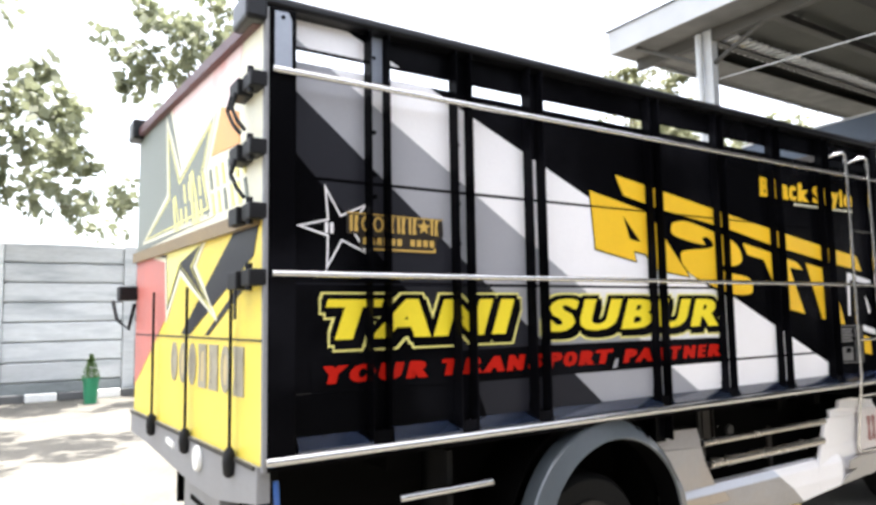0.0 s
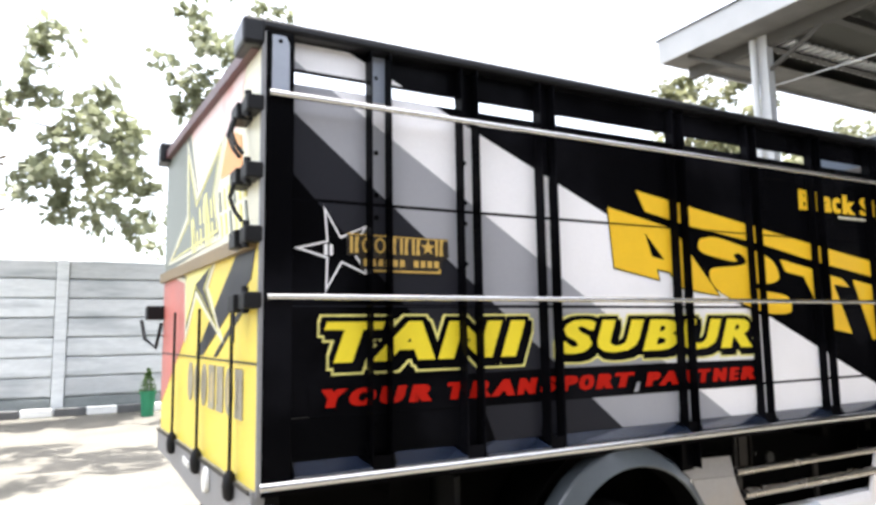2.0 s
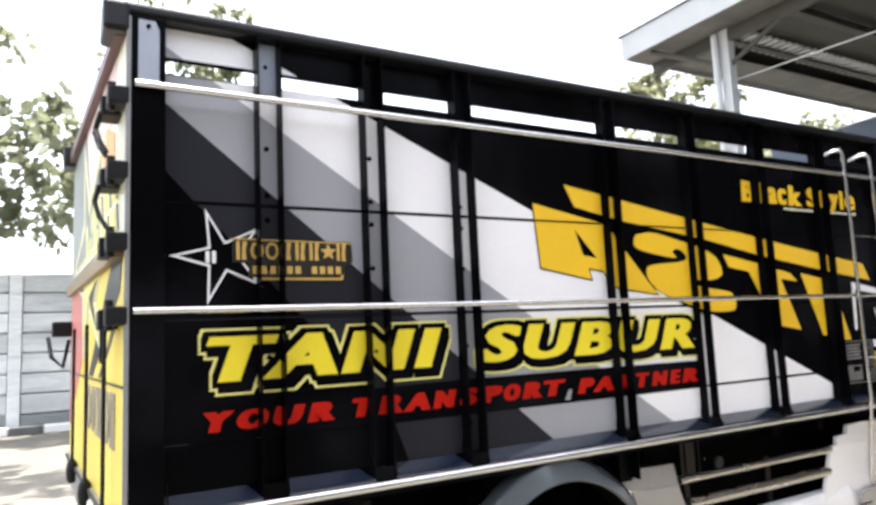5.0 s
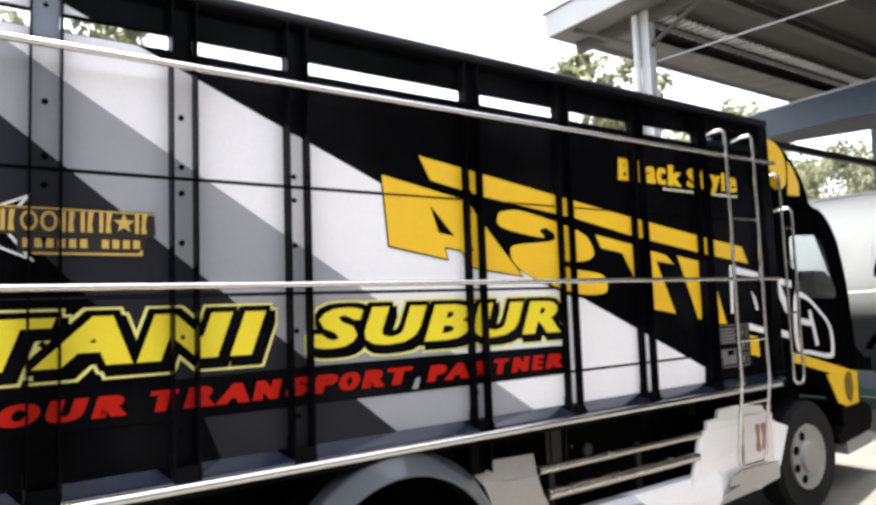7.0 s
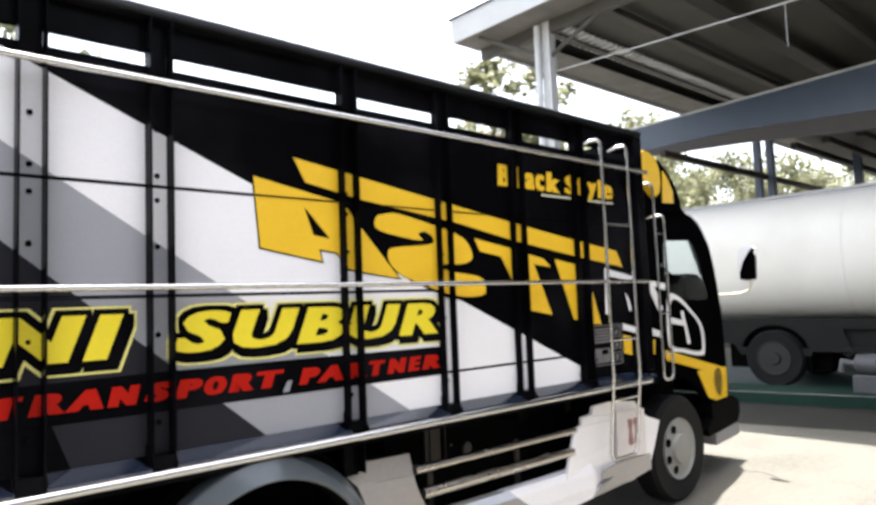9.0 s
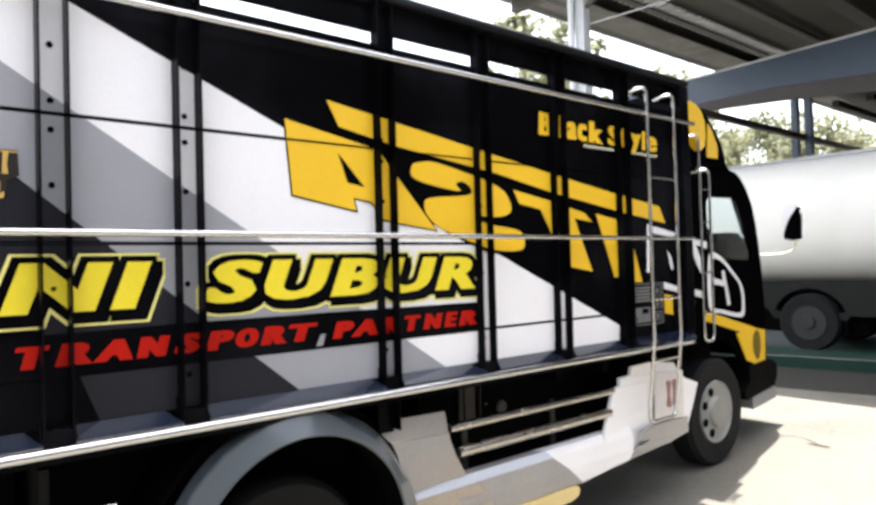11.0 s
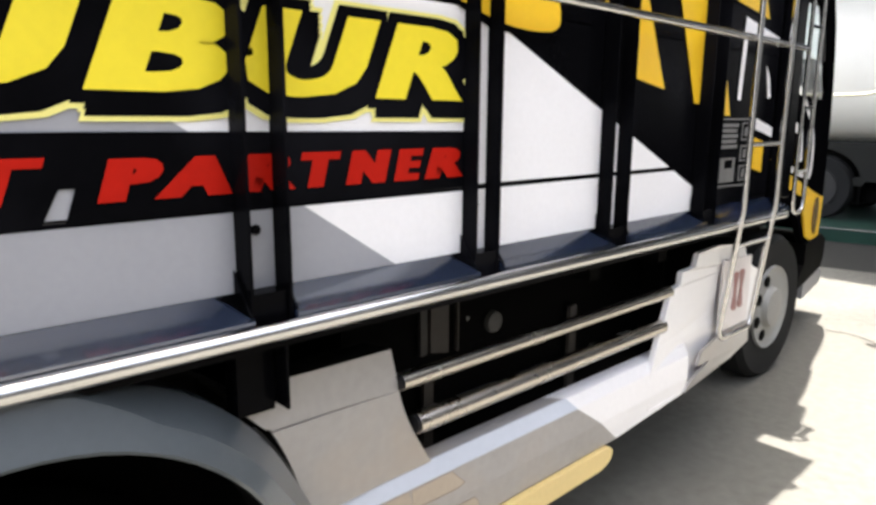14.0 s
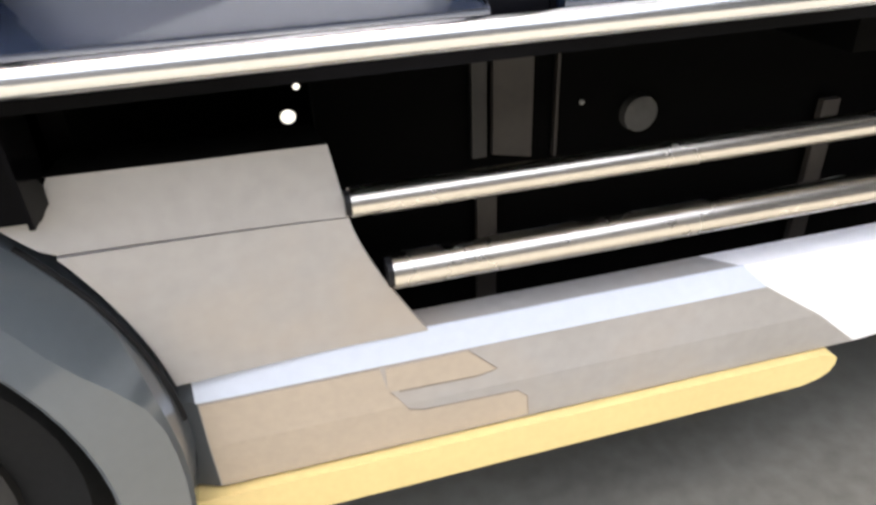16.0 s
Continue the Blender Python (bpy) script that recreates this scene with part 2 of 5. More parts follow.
def structure(name, bm, mat, label, category):
    return tagged(link(name, bm, mat), label, category, "", "structure")


def box(bm, x0, x1, y0, y1, z0, z1, bevel=0.0):
    vs = [bm.verts.new((x, y, z)) for x in (x0, x1) for y in (y0, y1) for z in (z0, z1)]
    fs = [bm.faces.new([vs[i] for i in f]) for f in ((0, 1, 3, 2), (4, 6, 7, 5), (0, 4, 5, 1), (2, 3, 7, 6), (0, 2, 6, 4), (1, 5, 7, 3))]
    if bevel:
        es = {e for f in fs for e in f.edges}
        bmesh.ops.bevel(bm, geom=list(es), offset=bevel, segments=2, affect="EDGES", profile=0.5)
    return bm


def cube(x0, x1, y0, y1, z0, z1, bevel=0.0):
    return box(bmesh.new(), x0, x1, y0, y1, z0, z1, bevel)


def pipe(bm, pts, r, n=10, closed=False):
    """A round bar along a line of points."""
    pts = [Vector(p) for p in pts]
    rings = []
    count = len(pts)
    side = None
    for i, p in enumerate(pts):
        a = pts[(i - 1) % count] if closed or i else p
        b = pts[(i + 1) % count] if closed or i < count - 1 else p
        d = (b - a).normalized()
        if side is None:
            side = d.cross(Vector((0, 0, 1)) if abs(d.z) < 0.9 else Vector((0, 1, 0)))
        side = (side - side.dot(d) * d).normalized()
        up = side.cross(d)
        rings.append([bm.verts.new(p + r * (math.cos(k) * side + math.sin(k) * up)) for k in (2 * math.pi * j / n for j in range(n))])
    for i in range(count if closed else count - 1):
        a, b = rings[i], rings[(i + 1) % count]
        for j in range(n):
            bm.faces.new((a[j], a[(j + 1) % n], b[(j + 1) % n], b[j]))
    if not closed:
        bm.faces.new(rings[0])
        bm.faces.new(rings[-1][::-1])
    return bm


def tube(pts, r, n=10, closed=False):
    return pipe(bmesh.new(), pts, r, n, closed)


def plate(bm, poly, depth0, depth1, holes=(), axis="y", mat=0, shear=None):
    """A flat plate cut to an outline given as (a, z) points, with holes, between two depths along an axis."""
    def at(a, z, d):
        if shear:
            d = d + shear(a)
        return Vector((a, d, z)) if axis == "y" else Vector((d, a, z))
    loops = [list(poly)] + [list(h) for h in holes]
    flat = [p for lp in loops for p in lp]
    tris = geometry.tessellate_polygon([[Vector((a, z, 0)) for a, z in lp] for lp in loops])
    front = [bm.verts.new(at(a, z, depth0)) for a, z in flat]
    back = [bm.verts.new(at(a, z, depth1)) for a, z in flat]
    for t in tris:
        for vs in (front, back):
            try:
                f = bm.faces.new([vs[i] for i in t])
                f.material_index = mat
            except ValueError:
                pass
    k = 0
    for lp in loops:
        n = len(lp)
        for i in range(n):
            f = bm.faces.new((front[k + i], front[k + (i + 1) % n], back[k + (i + 1) % n], back[k + i]))
            f.material_index = mat
        k += n
    return bm


def sheet(poly, depth0, depth1, holes=(), axis="y", shear=None):
    return plate(bmesh.new(), poly, depth0, depth1, holes, axis, 0, shear)


def prism(bm, profile, x0, x1):
    """A (y, z) outline drawn out along x."""
    a = [bm.verts.new((x0, y, z)) for y, z in profile]
    b = [bm.verts.new((x1, y, z)) for y, z in profile]
    n = len(profile)
    for i in range(n):
        bm.faces.new((a[i], a[(i + 1) % n], b[(i + 1) % n], b[i]))
    bm.faces.new(a[::-1])
    bm.faces.new(b)
    return bm


def disc(bm, cx, cy, cz, profile, n=32, axis="y"):
    """A turned shape: (radius, depth) pairs round an axis."""
    rings = []
    for r, d in profile:
        ring = []
        for j in range(n):
            k = 2 * math.pi * j / n
            u, w = r * math.cos(k), r * math.sin(k)
            ring.append(bm.verts.new({"y": (cx + u, cy + d, cz + w), "x": (cx + d, cy + u, cz + w), "z": (cx + u, cy + w, cz + d)}[axis]))
        rings.append(ring)
    for a, b in zip(rings, rings[1:]):
        for j in range(n):
            bm.faces.new((a[j], a[(j + 1) % n], b[(j + 1) % n], b[j]))
    for ring in (rings[0], rings[-1]):
        bm.faces.new(ring)
    return bm


def clip(poly, x0, x1, z0, z1):
    """A convex outline cut to a rectangle."""
    for axis, bound, sign in ((0, x0, 1), (0, x1, -1), (1, z0, 1), (1, z1, -1)):
        out = []
        for i, p in enumerate(poly):
            q = poly[(i + 1) % len(poly)]
            a, b = sign * (p[axis] - bound), sign * (q[axis] - bound)
            if a >= 0:
                out.append(p)
            if (a > 0 > b) or (a < 0 < b):
                t = a / (a - b)
                out.append((p[0] + t * (q[0] - p[0]), p[1] + t * (q[1] - p[1])))
        poly = out
        if len(poly) < 3:
            return []
    return poly


def letters(body, weight, spacing):
    cu = bpy.data.curves.new("lettering", "FONT")
    cu.body, cu.size, cu.offset, cu.resolution_u = body, 1.0, weight, 3
    cu.space_character = spacing
    ob = bpy.data.objects.new("lettering", cu)
    scene.collection.objects.link(ob)
    me = bpy.data.meshes.new_from_object(ob.evaluated_get(bpy.context.evaluated_depsgraph_get()))
    bpy.data.objects.remove(ob)
    return me


def rounded(poly, steps=5):
    """The outline with its corners eased into curves."""
    out = []
    n = len(poly)
    for i in range(n):
        p0, p1, p2, p3 = (Vector(poly[(i + k) % n]) for k in (-1, 0, 1, 2))
        for j in range(steps):
            t = j / steps
            q = 0.5 * (2 * p1 + (p2 - p0) * t + (2 * p0 - 5 * p1 + 4 * p2 - p3) * t * t + (3 * p1 - p0 - 3 * p2 + p3) * t ** 3)
            out.append((q.x, q.y))
    return out


def grow(poly, d):
    """The outline moved outwards by d (inwards where d is below nought)."""
    area = sum(p[0] * q[1] - q[0] * p[1] for p, q in zip(poly, poly[1:] + poly[:1]))
    s = 1 if area > 0 else -1
    out = []
    n = len(poly)
    for i in range(n):
        p0, p1, p2 = Vector(poly[i - 1]), Vector(poly[i]), Vector(poly[(i + 1) % n])
        a, b = (p1 - p0).normalized(), (p2 - p1).normalized()
        na, nb = Vector((a.y, -a.x)), Vector((b.y, -b.x))
        m = (na + nb).normalized()
        q = p1 + m * (s * d / max(0.45, m.dot(na)))
        out.append((q.x, q.y))
    return out


def lettering(body, x0, x1, z0, z1, front, weight=0.0, lean=0.0, edge=0.0, bold=0.0, drop=0.0, spacing=1.12, split=False):
    """Words in the built-in font, cut as thin sheets that fill a rectangle on the side of the truck. bold: how much wider the strokes are; edge: how far an outline stands out round them."""
    me = letters(body, weight, spacing)
    co = [(v.co.x + lean * v.co.y, v.co.y) for v in me.vertices]
    ax, bx, ay, by = min(c[0] for c in co), max(c[0] for c in co), min(c[1] for c in co), max(c[1] for c in co)
    sx, sz = (x1 - x0 - 2 * bold) / (bx - ax), (z1 - z0) / (by - ay)
    moves = [(bold * k, 0.0) for k in (-1, -0.33, 0.33, 1)] if bold else [(0.0, 0.0)]
    if edge:
        ring = [(edge * i, edge * j) for i in (-1, -0.5, 0, 0.5, 1) for j in (-1, -0.5, 0, 0.5, 1)]
        moves = [(dx + ex + d, ez - d) for dx in (-bold, -0.5 * bold, 0.0, 0.5 * bold, bold) for ex, ez in ring for d in ((0.0, drop) if drop else (0.0,))]
    # faces of one letter hang together by their corners
    owner = list(range(len(co)))

    def find(i):
        while owner[i] != i:
            i = owner[i]
        return i

    for p in me.polygons:
        for i in p.vertices[1:]:
            owner[find(i)] = find(p.vertices[0])
    glyphs = {}
    for p in me.polygons:
        glyphs.setdefault(find(p.vertices[0]) if split else 0, []).append(list(p.vertices))
    made = []
    for faces in glyphs.values():
        bm = bmesh.new()
        used = sorted({i for f in faces for i in f})
        for k, (dx, dz) in enumerate(moves):
            d = front + 0.0012 * k / len(moves)
            vs = {i: bm.verts.new((x0 + bold + (co[i][0] - ax) * sx + dx, d, z0 + (co[i][1] - ay) * sz + dz)) for i in used}
            for f in faces:
                bm.faces.new([vs[i] for i in f])
        made.append(bm)
    bpy.data.meshes.remove(me)
    return made if split else made[0]


# ---- ground, fence, canopy ----
bm = bmesh.new()
box(bm, -300, 300, -300, 300, -0.3, 0.0)
structure("ground", bm, CONCRETE, "sunlit pale concrete yard with dusty stains", "ground")

# unseen wall behind the camera, added to darken reflections in the black paint
bm = bmesh.new()
box(bm, -14, 30, -3.6, -3.3, 0, 5.0)
structure("unseen_wall_south", bm, DARKWALL, "plain dark wall added unseen to darken reflections", "wall")
# added backdrop covering the sunlit ground behind the tanker
structure("backdrop_east", cube(22.5, 22.8, -20, 12.5, 0, 2.6), DARKWALL, "plain dark wall added to hide bright ground beyond the loading bay", "wall")
WALL_Y = 17.3
bm = bmesh.new()
box(bm, -30, 60, WALL_Y + 0.13, WALL_Y + 0.17, 0, 3.36)
fence = structure("wall_north", bm, PRECAST, "weathered precast concrete panel fence with posts", "wall")
for i in range(-6, 12):
    px = 0.0 + 2.6 * i
    part("fence_post", cube(px - 0.12, px + 0.12, WALL_Y - 0.06, WALL_Y + 0.125, 0, 3.4, 0.015), PRECAST, fence)
    for k in range(8):
        z = -0.047 + k * 0.432
        # the lowest row takes the darker concrete
        part("panel", cube(px + 0.125, px + 2.475, WALL_Y, WALL_Y + 0.125, max(0.0, z + 0.014), z + 0.42, 0.03), DARK_PRECAST if k == 0 else PRECAST, fence)
for i in range(-14, 26):
    x = -0.05 + 0.62 * i
    kerb = link("kerb_stone", cube(x + 0.01, x + 0.6, WALL_Y - 0.42, WALL_Y - 0.2, 0, 0.17, 0.02), KERB_W if i % 2 else KERB_B)
    tagged(kerb, "white painted concrete kerb stone at the fence foot" if i % 2 else "dark painted concrete kerb stone at the fence foot", "kerb", "kerb stones", "structure")


def canopy():
    top = root("canopy", (20, 2, 0), "large grey steel canopy with corrugated roof sheets", "canopy")
    X0, X1, Y0, Y1, Z = 12.1, 46.0, -14.0, 11.05, 7.85
    bm = bmesh.new()
    n = int((X1 - X0) / 0.16)
    rows = []
    for i in range(n + 1):
        x = X0 + (X1 - X0) * i / n
        z = Z + 0.25 + (0.045 if i % 2 else -0.045)
        rows.append((bm.verts.new((x, Y0, z)), bm.verts.new((x, Y1, z))))
    for a, b in zip(rows, rows[1:]):
        bm.faces.new((a[0], b[0], b[1], a[1]))
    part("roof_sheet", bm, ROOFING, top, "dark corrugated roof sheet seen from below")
    # out-of-view roof added to cast the shadow edge near the island
    part("shade_roof", prism(bmesh.new(), [(Y0, Z + 0.3), (6.0, Z + 0.3), (6.0, Z + 0.36), (Y0, Z + 0.36)], 10.0, X0 - 0.041), ROOFING, top, "unseen roof sheet added to shade the ground")
    part("fascia", cube(X0 - 0.04, X0, Y0, Y1, Z - 0.09, Z + 0.46), FASCIA_W, top, "pale metal fascia")
    part("roof_edge", cube(X0 - 0.075, X0 + 0.05, Y0, Y1 + 0.06, Z + 0.462, Z + 0.495), DARKSTEEL, top, "thin dark roof edge")
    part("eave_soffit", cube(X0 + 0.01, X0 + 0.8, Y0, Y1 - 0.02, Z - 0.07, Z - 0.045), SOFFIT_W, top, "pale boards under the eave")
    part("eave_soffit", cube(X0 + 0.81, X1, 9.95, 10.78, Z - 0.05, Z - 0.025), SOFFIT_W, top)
    part("fascia", cube(X0, X1, Y1, Y1 + 0.04, Z - 0.05, Z + 0.5), STEEL_W, top)
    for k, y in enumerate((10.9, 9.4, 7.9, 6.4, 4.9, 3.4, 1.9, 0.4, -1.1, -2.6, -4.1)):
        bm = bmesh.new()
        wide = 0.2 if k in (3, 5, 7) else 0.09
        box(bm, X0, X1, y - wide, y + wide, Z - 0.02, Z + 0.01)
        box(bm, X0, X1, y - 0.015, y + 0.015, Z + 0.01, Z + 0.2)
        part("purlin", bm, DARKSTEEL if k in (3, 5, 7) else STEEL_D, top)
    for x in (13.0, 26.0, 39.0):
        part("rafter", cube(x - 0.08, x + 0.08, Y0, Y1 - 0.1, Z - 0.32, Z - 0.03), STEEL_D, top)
    for x, y in ((13.0, 9.0),):
        part("column", cube(x - 0.11, x + 0.11, y - 0.11, y + 0.11, 0, Z - 0.03, 0.01), STEEL_W, top, "pale grey steel column")
    part("drain_pipe", tube([(12.78, 9.12, 0), (12.78, 9.12, 7.7)], 0.07, 12), STEEL_W, top, "pale drain pipe")
    part("brace", tube([(13.0, 9.0, 7.0), (12.3, 10.4, 7.75)], 0.05), STEEL_D, top)
    part("brace", tube([(13.0, 9.0, 7.0), (13.0, 7.6, 7.6)], 0.05), STEEL_D, top)
    # light along this strip of ribs is put in as pale blocks
    bm = bmesh.new()
    for i in range(46):
        x = 13.3 + 0.24 * i
        box(bm, x, x + 0.12, 9.0, 9.62, 7.9, 7.96)
    part("lit_roof_ribs", bm, STEEL_W, top, "row of roof sheet ribs, pale for the lit strip")
    part("tie_rod", tube([(13.1, 8.9, 6.7), (13.1, 4.15, 6.49), (13.1, -6, 6.04)], 0.013), STEEL_W, top)
    part("tie_hanger", tube([(13.1, 4.16, 6.49), (13.1, 4.16, 5.75)], 0.006), STEEL_W, top)
    return top


canopy()


def inner_shelter():
    top = root("shelter", (22, 4, 0), "lower shelter with blue-grey fascia behind the tanker", "shelter")
    part("fascia", sheet([(12.2, 6.62), (12.2, 5.93), (10.7, 5.96), (7.8, 5.98), (5.05, 5.79), (-14, 4.4), (-14, 6.9), (4.0, 6.82), (6.6, 6.75)], 19.0, 19.06, axis="x"), BLUEGREY, top, "glossy blue-grey fascia")
    part("fascia_rim", sheet([(12.2, 6.67), (12.2, 6.625), (6.6, 6.755), (4.0, 6.825), (-14, 6.905), (-14, 6.96), (4.0, 6.875), (6.6, 6.80)], 18.97, 19.06, axis="x"), STEEL_W, top)
    part("soffit", sheet([(12.2, 5.925), (12.2, 5.80), (10.7, 5.82), (7.4, 5.62), (5.085, 5.38), (-14, 3.9), (-14, 4.395), (5.05, 5.785), (7.8, 5.975), (10.7, 5.955)], 19.02, 19.2, axis="x"), SOFFIT, top)
    deck = part("roof_sheet", sheet([(20.5, 7.2), (23.0, 7.3), (28.5, 7.8), (34, 8.0), (34, -14), (20.5, -14)], 0, 0.05), DARKSTEEL, top)
    deck.matrix_basis = Matrix(((1, 0, 0, 0), (0, 0, 1, 0), (0, 1, 0, 6.05), (0, 0, 0, 1)))
    part("beam", cube(18.2, 31.5, 9.28, 9.42, 5.5, 5.68), RUST, top, "long rust-brown beam")
    for k, y in enumerate((7.0, 6.2, 5.4, 4.4, 3.4)):
        part("truss_chord", cube(21, 34, y - 0.08, y + 0.08, 5.62, 5.78), DARKSTEEL, top)
    for y in (9.2, 9.62, 6.62):
        part("column", cube(24.9, 25.15, y - 0.1, y + 0.1, 0, 7.2), BLUEGREY, top, "dark blue-grey column")
    return top


inner_shelter()


def storage_tank(x, y, z, r):
    top = root("storage_tank", (x, y, 0), "large dull grey storage tank on steel legs behind the shelter", "tank")
    part("tank", disc(bmesh.new(), x, y, z, [(r * 0.35, -0.42), (r * 0.7, -0.3), (r * 0.92, -0.12), (r, 0.06), (r, 6.0)], 48, "x"), TANK, top, "dull grey rounded tank", True)
    for dx in (1.0, 5.0):
        for dy in (-1.2, 1.2):
            part("leg", cube(x + dx - 0.12, x + dx + 0.12, y + dy - 0.12, y + dy + 0.12, 0, z - 0.75 * r), STEEL_D, top)
    return top


storage_tank(26.5, 4.3, 4.45, 2.25)


# ---- tanker ----
def tanker():
    top = root("tank_truck", (15.5, 2, 0), "parked tank truck with a pale cream tank under the canopy", "truck")
    bm = bmesh.new()
    n, rings = 40, []
    for y, s in ((8.6, 0.3), (8.55, 0.75), (8.4, 0.95), (8.2, 1.0), (-4.2, 1.0), (-4.4, 0.95), (-4.6, 0.6)):
        ring = []
        for j in range(n):
            k = 2 * math.pi * j / n
            c, sn = math.cos(k), math.sin(k)
            ring.append(bm.verts.new((15.5 + 1.22 * s * math.copysign(abs(c) ** 0.85, c), y, 2.36 + 1.2 * s * math.copysign(abs(sn) ** 0.85, sn))))
        rings.append(ring)
    for a, b in zip(rings, rings[1:]):
        for j in range(n):
            bm.faces.new((a[j], a[(j + 1) % n], b[(j + 1) % n], b[j]))
    bm.faces.new(rings[0])
    bm.faces.new(rings[-1])
    tank = part("tank", bm, TANK, top, "pale cream cylindrical tank", True)
    part("walkway", cube(15.2, 15.8, -3.5, 7.5, 3.55, 3.6), DULL, tank)
    part("top_rail", tube([(14.92, -4.0, 3.42), (14.92, 8.1, 3.42)], 0.05, 10), STEEL_W, tank, "pale rail along the tank", True)
    for y in (6.9, 4.0, 1.1, -1.8):
        hoop = [(15.5 + 1.222 * math.copysign(abs(math.cos(k)) ** 0.85, math.cos(k)), y, 2.36 + 1.202 * math.copysign(abs(math.sin(k)) ** 0.85, math.sin(k))) for k in (2 * math.pi * i / 40 for i in range(40))]
        part("weld_seam", tube(hoop, 0.006, 6, True), TANK, tank)
    part("lower_rail", cube(14.37, 14.41, -4.0, 8.2, 1.18, 1.23), GUNMETAL, top)
    part("chassis_rail", cube(14.9, 15.05, -4.2, 9.5, 0.85, 1.16), CHASSIS, top)
    part("chassis_rail", cube(15.95, 16.1, -4.2, 9.5, 0.85, 1.16), CHASSIS, top)
    for y in (5.26, -1.6, -2.9):
        for x, s in ((14.3, 1), (16.7, -1)):
            bm = disc(bmesh.new(), x, y, 0.51, [(0.3, 0.02 * s), (0.48, 0.0), (0.51, 0.05 * s), (0.51, 0.25 * s), (0.46, 0.3 * s)], 36, "x")
            wheel = part("wheel", bm, RUBBER, top, "dusty black tyre", True)
            part("rim", disc(bmesh.new(), x, y, 0.51, [(0.31, 0.01 * s), (0.3, -0.004 * s), (0.24, 0.05 * s), (0.13, 0.04 * s), (0.11, -0.03 * s), (0.05, -0.035 * s)], 28, "x"), RUSTRIM, wheel, "", True)
    for y0, y1 in ((4.2, 4.62), (3.3, 4.1), (1.2, 3.0)):
        part("locker", cube(14.45, 14.9, y0, y1, 0.62, 1.12, 0.02), GUNMETAL, top, "grey metal side locker")
    arch = [(5.26 + 0.62 * math.cos(k), 0.56 + 0.56 * math.sin(k)) for k in (math.pi * i / 12 for i in range(13))]
    part("side_skirt", sheet([(8.3, 1.2), (8.3, 1.0)] + [(6.0, 0.75)] + [(5.88, 0.56)] + arch[::-1][1:-1] + [(4.64, 0.56), (4.6, 0.64), (-4.0, 0.64), (-4.0, 1.2)], 14.36, 14.40, [[(4.1, 1.04), (4.0, 0.72), (3.45, 0.72), (3.38, 1.04)], [(3.3, 1.04), (3.3, 0.72), (2.6, 0.72), (2.6, 1.04)]], "x"), GUNMETAL, top, "grey side skirt with dark openings")
    part("wheel_house", cube(14.62, 14.66, 4.4, 6.2, 0.3, 1.2), CHASSIS, top)
    # box added to darken the space beneath the tank
    part("under_box", cube(14.95, 16.0, -3.5, 4.4, 0.45, 0.86), CHASSIS, top)
    part("mud_guard", cube(14.4, 14.9, 4.66, 4.7, 0.3, 1.1), CHASSIS, top)
    return top


tanker()
def island(x0, x1, z0, z1):
    """A strip at the island's slight angle to the truck."""
    bm = bmesh.new()
    lo = [bm.verts.new((x + 0.18 * (4.95 - y), y, z0)) for x, y in ((x0, 8.5), (x1, 8.5), (x1, -8), (x0, -8))]
    hi = [bm.verts.new((v.co.x, v.co.y, z1)) for v in lo]
    for i in range(4):
        bm.faces.new((lo[i], lo[(i + 1) % 4], hi[(i + 1) % 4], hi[i]))
    bm.faces.new(lo)
    bm.faces.new(hi)
    return bm


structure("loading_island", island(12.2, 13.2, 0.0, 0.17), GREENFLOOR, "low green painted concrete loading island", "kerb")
# canopy shade on the ground, laid as a dark strip
structure("shade_strip", island(10.35, 12.185, 0.0, 0.004), SHADED_APRON, "concrete strip coloured dark as canopy shade along the loading island", "pavement")
structure("island_edge", island(12.19, 12.215, 0.171, 0.18), RIM, "pale worn edge of the loading island", "trim")
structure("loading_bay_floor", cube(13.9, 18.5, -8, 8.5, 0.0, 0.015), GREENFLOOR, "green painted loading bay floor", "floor")


